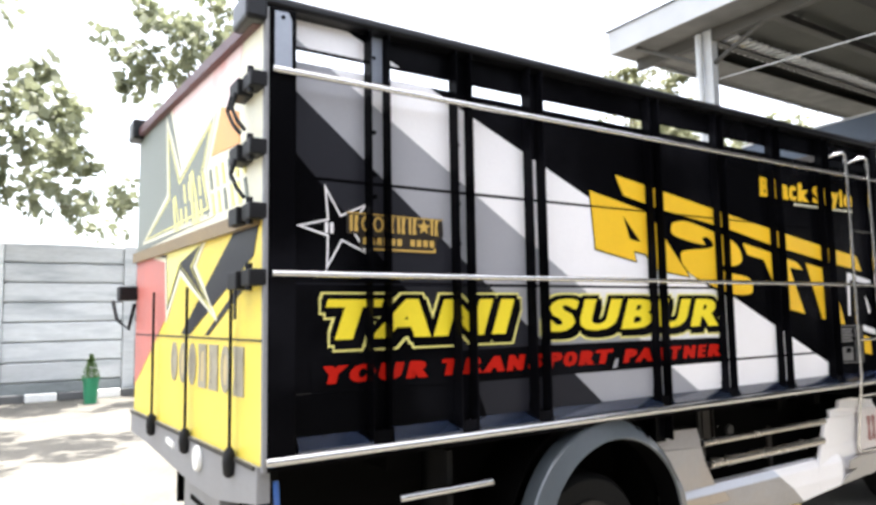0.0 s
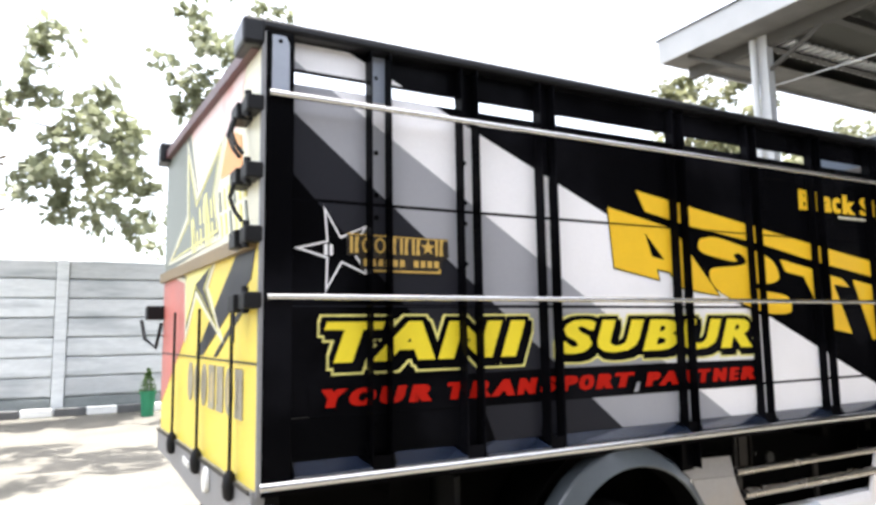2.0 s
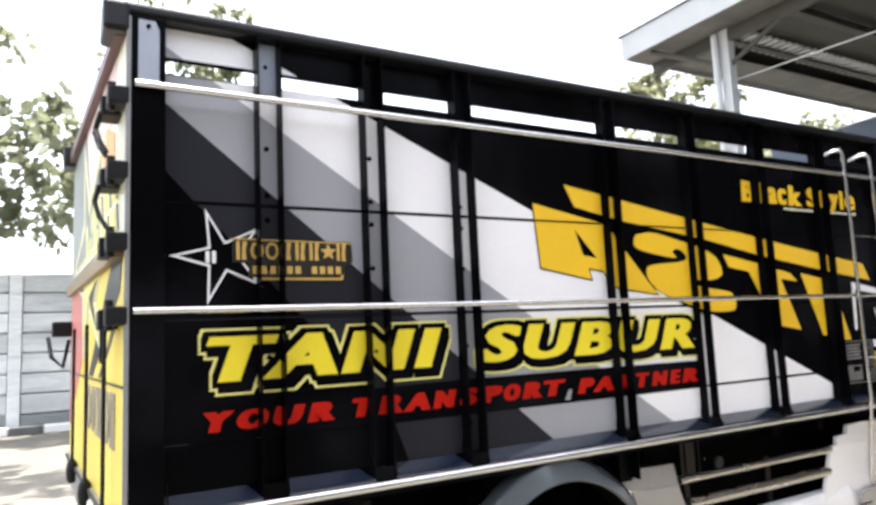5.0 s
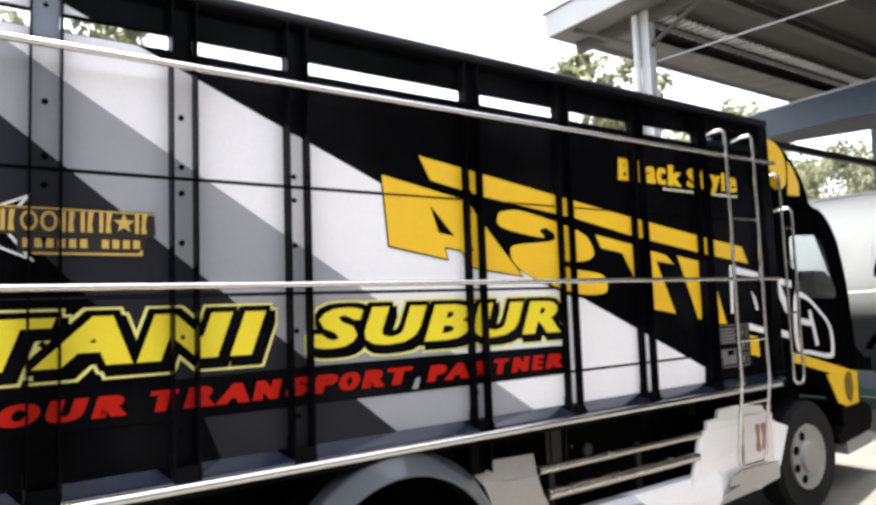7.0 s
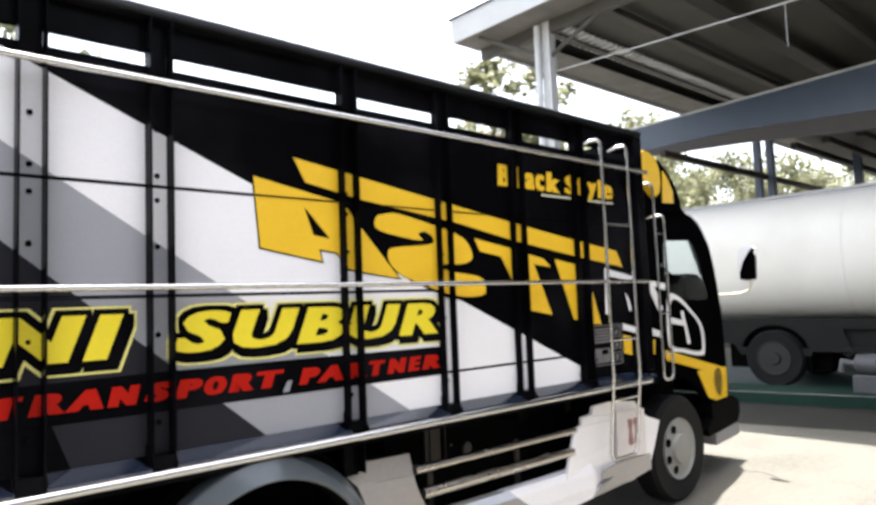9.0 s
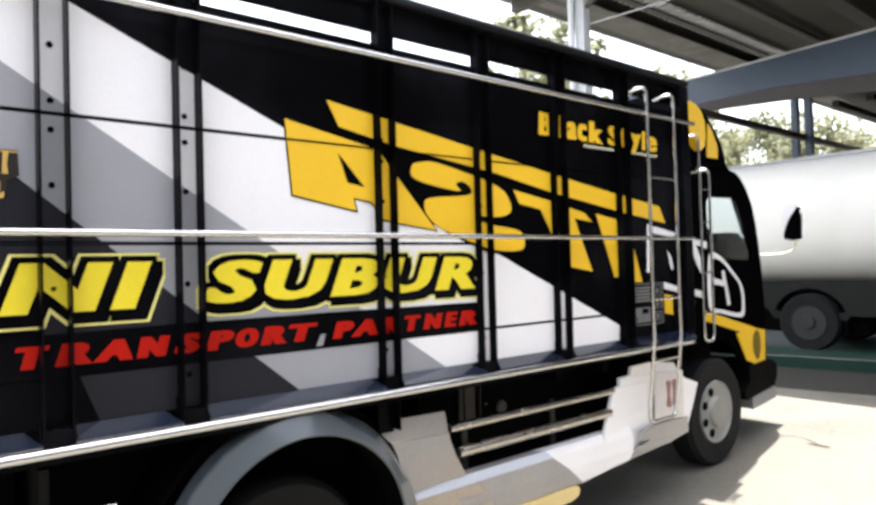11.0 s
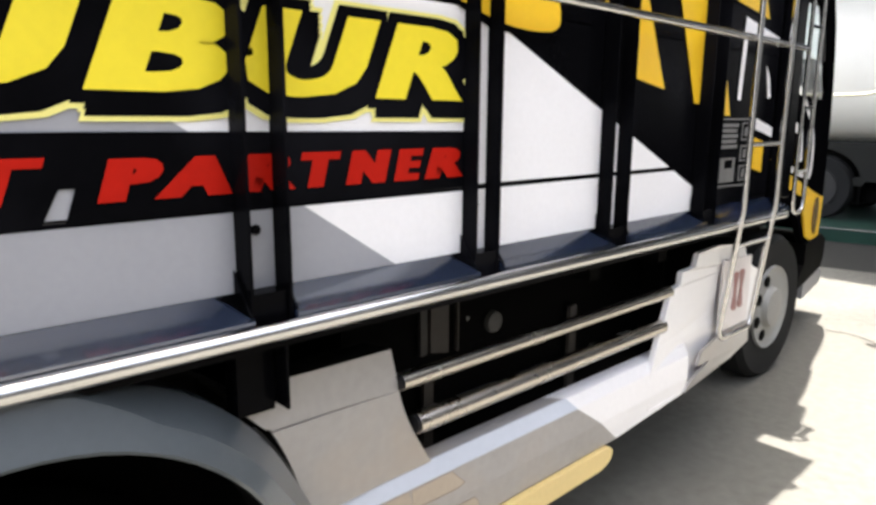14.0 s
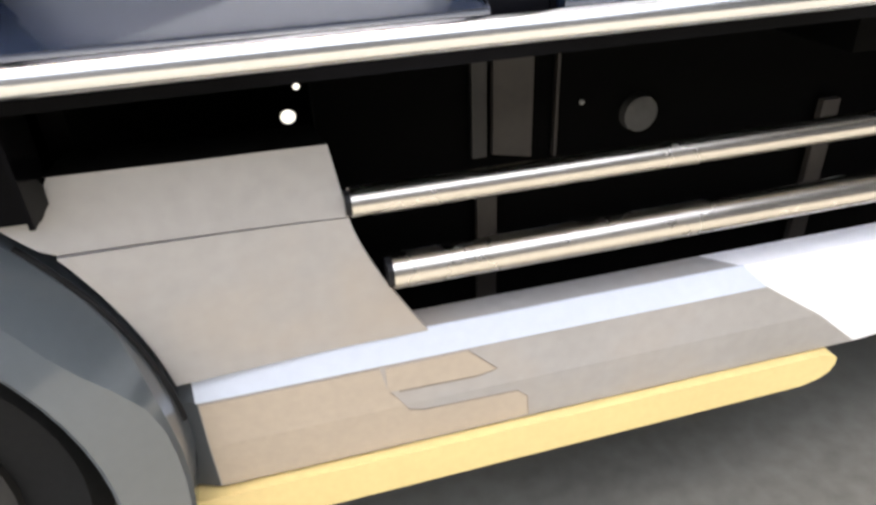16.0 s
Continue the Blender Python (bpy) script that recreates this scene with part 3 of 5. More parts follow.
def wheelie_bin(x, y):
    top = root("bin", (x, y, 0.171), "yellow plastic waste bin beside the loading island", "bin")
    top.location.z = 0.0
    bm = bmesh.new()
    lo = [bm.verts.new((x + a * 0.2, y + b * 0.2, 0.08)) for a, b in ((-1, -1), (1, -1), (1, 1), (-1, 1))]
    hi = [bm.verts.new((x + a * 0.26, y + b * 0.26, 0.72)) for a, b in ((-1, -1), (1, -1), (1, 1), (-1, 1))]
    for i in range(4):
        bm.faces.new((lo[i], lo[(i + 1) % 4], hi[(i + 1) % 4], hi[i]))
    bm.faces.new(lo)
    bm.faces.new(hi)
    bmesh.ops.bevel(bm, geom=list(bm.edges), offset=0.025, segments=2, affect="EDGES")
    part("body", bm, BINYELLOW, top, "yellow plastic body", True)
    part("lid", cube(x - 0.28, x + 0.28, y - 0.28, y + 0.28, 0.722, 0.79, 0.02), GUNMETAL, top, "dark grey lid")
    for b in (-0.15, 0.15):
        part("castor", disc(bmesh.new(), x - 0.15, y + b, 0.05, [(0.05, -0.02), (0.05, 0.02)], 14), CABLE, top)
        part("castor", disc(bmesh.new(), x + 0.15, y + b, 0.05, [(0.05, -0.02), (0.05, 0.02)], 14), CABLE, top)
    return top


wheelie_bin(11.9, 2.62)


def pump(x, y, z):
    top = root("pump_unit", (x, y, z), "silver-grey pump unit with pipework on the loading island", "pump")
    part("body", disc(bmesh.new(), x, y - 0.2, z + 0.42, [(0.1, -0.02), (0.15, 0.0), (0.16, 0.2), (0.15, 0.4), (0.09, 0.43)], 24), PUMPGREY, top, "grey motor body", True)
    part("base", cube(x - 0.16, x + 0.16, y - 0.28, y + 0.24, z, z + 0.27, 0.02), PUMPGREY, top, "grey base box")
    part("pipe", tube([(x, y + 0.22, z + 0.42), (x, y + 0.4, z + 0.45), (x, y + 0.42, z + 0.3)], 0.06, 12), PUMPGREY, top, "", True)
    part("valve_wheel", tube([(x - 0.05, y + 0.3 + 0.06 * math.cos(k), z + 0.6 + 0.06 * math.sin(k)) for k in (i * math.pi / 6 for i in range(12))], 0.012, 6, True), CABLE, top)
    part("valve_stem", tube([(x, y + 0.3, z + 0.44), (x - 0.05, y + 0.3, z + 0.6)], 0.015, 6), CABLE, top)
    return top


pump(12.95, 3.3, 0.17)


# ---- the truck ----
truck = root("truck", (3.4, 3.78, 0), "black cargo truck with yellow, white and grey side graphics", "truck")
SKIN = 2.766
POSTS = ((1.45, 1.54), (1.894, 1.98), (2.338, 2.422), (3.238, 3.322), (3.858, 3.942), (4.46, 4.559), (5.085, 5.188))
LEFT, RIGHT = 1.0, 5.9
FAR = 4.83
BANDS = (
    (BLACK, [(1.05, 3.1), (5.30, 1.21), (7, 1.0), (7, 3.1)]),
    (WHITE, [(0.88, 3.11), (0.9, 3.11), (5.09, 1.293), (5.09, 1.0), (3.95, 1.0), (0.9, 2.98)]),
    (LIGHT, [(0.9, 2.98), (3.95, 1.0), (3.08, 1.0), (0.9, 2.80)]),
    (DARK, [(0.9, 2.80), (3.08, 1.0), (2.15, 1.0), (1.99, 1.42), (0.9, 2.60)]),
)


def bed():
    bm = bmesh.new()
    box(bm, LEFT + 0.03, RIGHT, SKIN + 0.03, FAR - 0.03, 1.08, 1.16)
    body = part("cargo_bed", bm, CHASSIS, truck, "black steel cargo bed floor")
    # painted side boards, one for each row and bay
    edges = [LEFT + 0.12] + [0.5 * (a + b) for a, b in POSTS] + [RIGHT]
    rows = ((1.20, 1.366), (1.372, 1.808), (1.814, 2.242), (2.248, 2.73), (2.79, 2.911))
    for x0, x1 in zip(edges, edges[1:]):
        for z0, z1 in rows:
            bm = bmesh.new()
            box(bm, x0, x1, SKIN + 0.002, SKIN + 0.03, z0, z1)
            for k, (m, zone) in enumerate(BANDS):
                c = clip(zone, x0, x1, z0 + 0.004, z1 - 0.004)
                if len(c) > 2 and k:
                    f = bm.faces.new([bm.verts.new((x, SKIN, z)) for x, z in c])
                    f.material_index = k
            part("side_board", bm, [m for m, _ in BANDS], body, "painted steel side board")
    # the far side, front and top of the box
    part("far_side", cube(LEFT, RIGHT, FAR - 0.03, FAR, 1.16, 2.73), DARK, body)
    part("far_side_top", cube(LEFT, RIGHT, FAR - 0.03, FAR, 2.79, 2.911), DARK, body)
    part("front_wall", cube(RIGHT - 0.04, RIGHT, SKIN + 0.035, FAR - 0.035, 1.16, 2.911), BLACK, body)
    for y0, y1 in ((SKIN - 0.07, SKIN + 0.05), (FAR - 0.05, FAR + 0.07)):
        part("top_rail", cube(LEFT - 0.085, RIGHT, y0, y1, 2.912, 2.958, 0.014), RAIL, body, "black top rail with a worn rounded edge")
    part("top_cap", cube(LEFT - 0.095, LEFT - 0.005, SKIN - 0.08, SKIN + 0.12, 2.84, 2.954, 0.016), RAIL, body)
    part("top_cap", cube(LEFT - 0.2, LEFT - 0.09, FAR - 0.12, FAR + 0.06, 2.82, 2.948, 0.016), RAIL, body)
    # uprights: open channels with two flanges
    for i, (a, b) in enumerate(POSTS):
        for x in (a, b):
            bm = bmesh.new()
            foot = 1.2
            deep = 0.068 if i < 3 else 0.058 if i == 3 else 0.05
            plate(bm, [(SKIN - 0.001, foot - 0.03), (SKIN - deep, foot - 0.055), (SKIN - deep, 2.905), (SKIN - 0.001, 2.911)], x - 0.003, x + 0.003, axis="x")
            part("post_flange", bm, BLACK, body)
        for z in ((2.81, 2.475, 2.288, 2.19, 2.005, 1.66, 1.324) if i < 5 else (2.475, 2.19, 1.324)):
            part("bolt", disc(bmesh.new(), 0.5 * (a + b), SKIN, z, [(0.009, -0.007), (0.011, -0.004), (0.011, 0.002)], 8), BLACK, body)
        part("post_web", cube(a + 0.004, b - 0.004, SKIN - 0.006, SKIN - 0.0015, 2.70, 2.905), PLATE if i == 0 else BLACK, body, "pale blue-grey strip" if i == 0 else "")
    for i, (a, b) in enumerate(POSTS):
        part("foot_block", cube(a + 0.004, b - 0.004, SKIN - (0.062 if i < 3 else 0.046), SKIN, 1.14, 1.206), BLACK, body)
    # rear corner post with its light plate
    part("corner_post", cube(LEFT, LEFT + 0.115, SKIN - 0.068, SKIN + 0.03, 1.15, 2.911, 0.006), BLACK, body)
    part("corner_post", cube(RIGHT - 0.1, RIGHT, SKIN - 0.06, SKIN - 0.002, 1.2, 2.911, 0.006), BLACK, body)
    bm = sheet([(1.022, 2.66), (1.092, 2.66), (1.092, 2.86), (1.078, 2.892), (1.022, 2.892)], SKIN - 0.074, SKIN - 0.07)
    plate_ob = part("corner_plate", bm, PLATE, body, "pale blue-grey corner plate")
    part("plate_bolt", disc(bmesh.new(), 1.055, SKIN - 0.074, 2.868, [(0.008, -0.004), (0.009, 0.002)], 10), BLACK, plate_ob)
    # sloped ledge between the uprights
    ends = [LEFT + 0.12] + [v for p in POSTS for v in p] + [RIGHT - 0.01]
    for bay, (x0, x1) in enumerate(zip(ends[::2], ends[1::2])):
        bm = prism(bmesh.new(), [(SKIN - 0.001, 1.203), (SKIN - 0.073, 1.163), (SKIN - 0.073, 1.145), (SKIN - 0.001, 1.145)], x0 + 0.005, x1 - 0.005)
        part("ledge", bm, LEDGE, body, "glossy black sloped ledge, tinted for reflected sky")
        for x, s in ((x0 + 0.006, 1), (x1 - 0.006, -1)):
            bm = sheet([(SKIN - 0.066, 1.168), (SKIN - 0.002, 1.207), (SKIN - 0.002, 1.25)], x, x + 0.004 * s, axis="x")
            part("gusset", bm, BLACK, body)
        bm = bmesh.new()
        fold = [(x1 - 0.05, SKIN - 0.003, 1.2045), (x1 - 0.008, SKIN - 0.071, 1.1665), (x1 - 0.008, SKIN - 0.003, 1.2045)]
        bm.faces.new([bm.verts.new(q) for q in fold])
        bmesh.ops.solidify(bm, geom=list(bm.faces), thickness=0.002)
        part("gusset_fold", bm, BLACK, body)
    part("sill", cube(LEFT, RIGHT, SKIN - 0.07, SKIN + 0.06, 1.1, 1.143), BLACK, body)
    # bright pipes along the side
    for z, r, x0, x1 in ((1.14, 0.0185, LEFT - 0.01, 5.78), (1.843, 0.013, LEFT + 0.01, 5.86), (2.645, 0.0135, LEFT + 0.01, 5.9)):
        part("side_pipe", tube([(x0, SKIN - 0.09, z), (x1, SKIN - 0.09, z)], r, 14), CHROME, body, "polished steel side pipe", True)
    return body


bed_body = bed()


# ---- graphics on the side ----
def graphics():
    top = bed_body
    y = SKIN - 0.002
    part("graphic_bar", sheet([(2.994, 2.435), (3.25, 2.397), (3.866, 2.303), (4.47, 2.212), (5.107, 2.122), (5.575, 2.063), (5.64, 1.95), (5.104, 2.016), (4.468, 2.104), (4.006, 2.186), (3.37, 2.266), (3.054, 2.324)], y - 0.002, y), YELLOW, top, "yellow angular graphic")
    part("graphic_letter", sheet([(2.793, 2.33), (3.263, 2.241), (3.328, 2.165), (3.596, 1.876), (3.375, 1.906), (3.282, 1.922), (3.219, 2.0), (3.12, 2.014), (3.135, 1.957), (2.822, 2.014)], y - 0.002, y, [[(3.045, 2.209), (3.091, 2.08), (3.182, 2.065)]]), YELLOW, top)
    part("graphic_gap", sheet([(3.05, 2.208), (3.09, 2.082), (3.178, 2.067)], y - 0.001, y + 0.001), BLACK, top)
    part("graphic_letter", sheet(rounded([(3.454, 2.181), (3.5, 2.202), (3.608, 2.209), (3.863, 2.158), (4.005, 2.122), (4.091, 2.077), (4.129, 2.0), (4.088, 1.963), (4.001, 1.951), (3.855, 1.952), (3.937, 1.915), (4.176, 1.883), (4.225, 1.82), (4.187, 1.774), (3.976, 1.78), (3.716, 1.855), (3.614, 1.891), (3.542, 1.946), (3.525, 1.996), (3.562, 2.033), (3.809, 2.058), (3.834, 2.093), (3.779, 2.125), (3.732, 2.11), (3.746, 2.075), (3.474, 2.118)], 4), y - 0.0035, y - 0.001), YELLOW, top)
    part("graphic_shade", sheet([(3.31, 2.25), (3.42, 2.25), (3.9, 2.16), (4.17, 2.1), (4.17, 1.9), (4.26, 1.83), (4.2, 1.75), (3.95, 1.76), (3.7, 1.85), (3.55, 1.92), (3.34, 2.16)], y - 0.001, y + 0.001), BLACK, top)
    part("graphic_letter", sheet([(4.149, 2.103), (4.467, 2.052), (4.462, 1.856), (4.367, 2.003), (4.193, 2.028)], y - 0.002, y), YELLOW, top)
    part("graphic_letter", sheet([(4.617, 2.021), (4.76, 1.996), (4.828, 1.943), (4.665, 1.959), (4.82, 1.642), (4.617, 1.674)], y - 0.002, y), YELLOW, top)
    part("graphic_letter", sheet([(4.872, 1.994), (5.099, 1.96), (5.079, 1.599), (5.043, 1.601)], y - 0.002, y), YELLOW, top)
    part("graphic_letter", sheet([(5.25, 1.776), (5.262, 1.776), (5.345, 1.557), (5.25, 1.562)], y - 0.002, y), YELLOW, top)
    part("graphic_outline", sheet([(5.42, 1.939), (5.76, 1.886), (5.76, 1.85), (5.45, 1.885), (5.43, 1.62), (5.4, 1.62)], y - 0.002, y), WHITE, top, "white outline graphic")
    part("graphic_outline", sheet([(5.655, 1.764), (5.70, 1.72), (5.725, 1.642), (5.70, 1.63)], y - 0.002, y), WHITE, top)
    part("graphic_outline", sheet([(5.60, 1.55), (5.78, 1.51), (5.78, 1.47), (5.60, 1.505)], y - 0.002, y), WHITE, top)
    part("graphic_block", sheet([(5.60, 1.47), (5.70, 1.45), (5.70, 1.32), (5.60, 1.34)], y - 0.002, y), YELLOW, top)
    for shape in ([(2.793, 2.33), (3.263, 2.241), (3.328, 2.165), (3.596, 1.876), (3.375, 1.906), (3.282, 1.922), (3.219, 2.0), (3.12, 2.014), (3.135, 1.957), (2.822, 2.014)], [(2.994, 2.435), (3.25, 2.397), (3.866, 2.303), (4.47, 2.212), (5.107, 2.122), (5.575, 2.063), (5.64, 1.95), (5.104, 2.016), (4.468, 2.104), (4.006, 2.186), (3.37, 2.266), (3.054, 2.324)]):
        part("graphic_rim", sheet(grow(shape, 0.007), y - 0.0008, y + 0.0005), BLACK, top, "thin black rim")
    # the firm's words
    for word, x0, x1 in (("TANI", 1.262, 2.252), ("SUBUR", 2.437, 3.845)):
        part("lettering_edge", lettering(word, x0, x1, 1.58, 1.747, y - 0.0018, 0.03, 0.22, 0.030, 0.012, 0.020, 1.2), PALE, top, "pale outline of the words")
        part("lettering_back", lettering(word, x0, x1, 1.58, 1.747, y - 0.0034, 0.03, 0.22, 0.021, 0.012, 0.020, 1.2), BLACK, top)
        for bm in lettering(word, x0, x1, 1.58, 1.747, y - 0.005, 0.03, 0.22, 0.0, 0.012, 0.0, 1.2, split=True):
            part("letter", bm, LEMON, top, "bold slanted yellow letter")
    part("slogan_back", sheet([(1.20, 1.37), (1.2, 1.50), (2.36, 1.515), (3.0, 1.515), (3.88, 1.51), (3.86, 1.372), (2.945, 1.366), (2.965, 1.425), (2.94, 1.425), (2.91, 1.366)], y - 0.001, y), BLACK, top)
    def spell(word, edges, z0, z1, mat, label, weight, lean, bold):
        """A row of letters, each between its own two edges."""
        for ch, (x0, x1) in zip(word, edges):
            low, high = z0, z1
            if ch in "aceyn":
                high = z0 + 0.8 * (z1 - z0)
            if ch == "y":
                low = z0 - 0.2 * (z1 - z0)
            for bm in lettering(ch, x0, x1, low, high, y - 0.0032, weight, lean, 0.0, bold, split=True):
                part("letter", bm, mat, top, label)

    spell("YOUR", ((1.25, 1.365), (1.37, 1.49), (1.505, 1.632), (1.638, 1.75)), 1.403, 1.475, RED, "bold slanted red letter", 0.04, 0.2, 0.009)
    spell("TRANSPORT", ((1.825, 1.925), (1.937, 2.052), (2.05, 2.182), (2.193, 2.313), (2.325, 2.43), (2.44, 2.556), (2.56, 2.657), (2.663, 2.778), (2.79, 2.925)), 1.403, 1.476, RED, "bold slanted red letter", 0.04, 0.2, 0.009)
    spell("PARTNER", ((2.995, 3.108), (3.088, 3.235), (3.245, 3.372), (3.385, 3.485), (3.495, 3.622), (3.628, 3.72), (3.722, 3.852)), 1.399, 1.471, RED, "bold slanted red letter", 0.04, 0.2, 0.009)
    spell("Black", ((4.367, 4.487), (4.545, 4.583), (4.615, 4.712), (4.714, 4.808), (4.822, 4.965)), 2.428, 2.558, YELLOW, "yellow letter", 0.02, 0.06, 0.012)
    spell("Style", ((5.015, 5.135), (5.155, 5.215), (5.262, 5.385), (5.387, 5.434), (5.443, 5.57)), 2.43, 2.555, YELLOW, "yellow letter", 0.02, 0.06, 0.012)
    for x0, x1, n in ((4.775, 5.112, 12), (5.276, 5.57, 10)):
        for k in range(n):
            a = x0 + (x1 - x0) * k / n
            part("small_print", sheet([(a, 2.395), (a + 0.72 * (x1 - x0) / n, 2.395), (a + 0.72 * (x1 - x0) / n, 2.409 + 0.006 * (k % 3 == 0)), (a, 2.409)], y - 0.002, y), CREAM, top)
    # joint of the boards, dark across the vinyl
    for x0, x1 in ((2.80, 3.23), (3.33, 3.85), (3.95, 4.45)):
        part("board_joint", cube(x0, x1, y - 0.0052, y - 0.004, 2.2415, 2.2485), BLACK, top)
    # star badge with gold blocks
    star = [(1.26, 2.225), (1.334, 2.101), (1.46, 2.159), (1.384, 2.049), (1.471, 1.932), (1.34, 1.989), (1.267, 1.864), (1.271, 2.007), (1.134, 2.045), (1.272, 2.08)]
    c = (sum(p[0] for p in star) / 10, sum(p[1] for p in star) / 10)
    inner = [(c[0] + 0.83 * (p[0] - c[0]), c[1] + 0.83 * (p[1] - c[1])) for p in star]
    part("badge_star", sheet(star, y - 0.002, y, [inner]), WHITE, top, "white star outline")
    part("badge_star", sheet(inner, y - 0.001, y + 0.001), BLACK, top)
    part("badge_plate", sheet([(1.36, 2.112), (1.84, 2.112), (1.845, 2.03), (1.81, 2.015), (1.805, 1.965), (1.42, 1.965), (1.42, 2.02), (1.36, 2.025)], y - 0.003, y - 0.001), BROWN, top)
    for k in range(8):
        x, zc = 1.368 + 0.0575 * k, 2.069
        if k in (1, 2):
            o = [(x + 0.027 + 0.025 * math.cos(i * math.pi / 8), zc + 0.034 * math.sin(i * math.pi / 8)) for i in range(16)]
            q = [(x + 0.027 + 0.016 * math.cos(i * math.pi / 8), zc + 0.024 * math.sin(i * math.pi / 8)) for i in range(16)]
            bm = sheet(o, y - 0.005, y - 0.002, [q])
        elif k == 6:
            o = [(x + 0.027 + r * math.sin(i * math.pi / 5), zc + r * math.cos(i * math.pi / 5)) for i in range(10) for r in ((0.036, 0.015)[i % 2],)]
            bm = sheet(o, y - 0.005, y - 0.002)
        else:
            bm = sheet([(x + 0.006, 2.034), (x + 0.018, 2.034), (x + 0.018, 2.104), (x + 0.006, 2.104)], y - 0.005, y - 0.002)
            plate(bm, [(x + 0.026, 2.034), (x + 0.044, 2.034), (x + 0.04, 2.066), (x + 0.046, 2.104), (x + 0.03, 2.104)], y - 0.005, y - 0.002)
        part("badge_shape", bm, GOLD, top, "gold emblem shape")
    for x in (1.262, 1.285):
        part("badge_shape", sheet([(x, 2.02), (x + 0.014, 2.02), (x + 0.014, 2.065), (x, 2.065)], y - 0.003, y - 0.001), WHITE, top)
    for k in range(11):
        x = 1.435 + 0.0335 * k
        if k != 6:
            part("badge_block", sheet([(x, 1.98), (x + 0.022, 1.98), (x + 0.022, 2.01), (x, 2.01)], y - 0.005, y - 0.002), GOLD, top)
    part("badge_line", sheet([(1.462, 1.957), (1.80, 1.955), (1.803, 1.975), (1.792, 1.975), (1.79, 1.964), (1.462, 1.964)], y - 0.005, y - 0.002), GOLD, top, "thin gold underline")
    part("badge_line", sheet([(1.362, 2.116), (1.84, 2.108), (1.84, 2.103), (1.362, 2.111)], y - 0.005, y - 0.002), GOLD, top)
    # printed notice by the ladder: a thin frame with columns of small bars
    edge = rounded([(5.228, 1.31), (5.24, 1.28), (5.40, 1.276), (5.56, 1.274), (5.578, 1.30), (5.578, 1.41), (5.578, 1.53), (5.562, 1.548), (5.40, 1.548), (5.245, 1.546), (5.228, 1.52), (5.228, 1.41)], 3)
    notice = part("notice_frame", sheet(edge, y - 0.003, y - 0.0005, [grow(edge, -0.007)]), PRINT, top, "thin pale frame of a printed notice")
    for k in range(5):
        z = 1.528 - 0.021 * k
        part("notice_bar", sheet([(5.245, z), (5.435 - 0.012 * (k % 2), z), (5.435 - 0.012 * (k % 2), z - 0.0145), (5.245, z - 0.0145)], y - 0.003, y - 0.0005), PRINT, notice)
    part("notice_block", sheet([(5.247, 1.392), (5.425, 1.392), (5.425, 1.295), (5.247, 1.295)], y - 0.003, y - 0.0005, [[(5.33, 1.385), (5.405, 1.385), (5.405, 1.35), (5.33, 1.35)], [(5.265, 1.335), (5.28, 1.335), (5.28, 1.305), (5.265, 1.305)]]), PRINT, notice)
    for z0, z1 in ((1.46, 1.532), (1.375, 1.44), (1.295, 1.358)):
        cell = [(5.47, z0), (5.558, z0), (5.558, z1), (5.47, z1)]
        mid = 0.5 * (z0 + z1)
        part("notice_cell", sheet(cell, y - 0.003, y - 0.0005, [[(5.478, z0 + 0.006), (5.55, z0 + 0.006), (5.55, z1 - 0.006), (5.478, z1 - 0.006)]]), PRINT, notice)
        part("notice_mark", sheet([(5.495, mid - 0.018), (5.515, mid - 0.02), (5.535, mid), (5.515, mid + 0.02), (5.50, mid + 0.01)], y - 0.003, y - 0.0005), PRINT, notice)


graphics()


# ---- rear ----
def rear_x(y):
    return -0.057 * (y - 2.72)


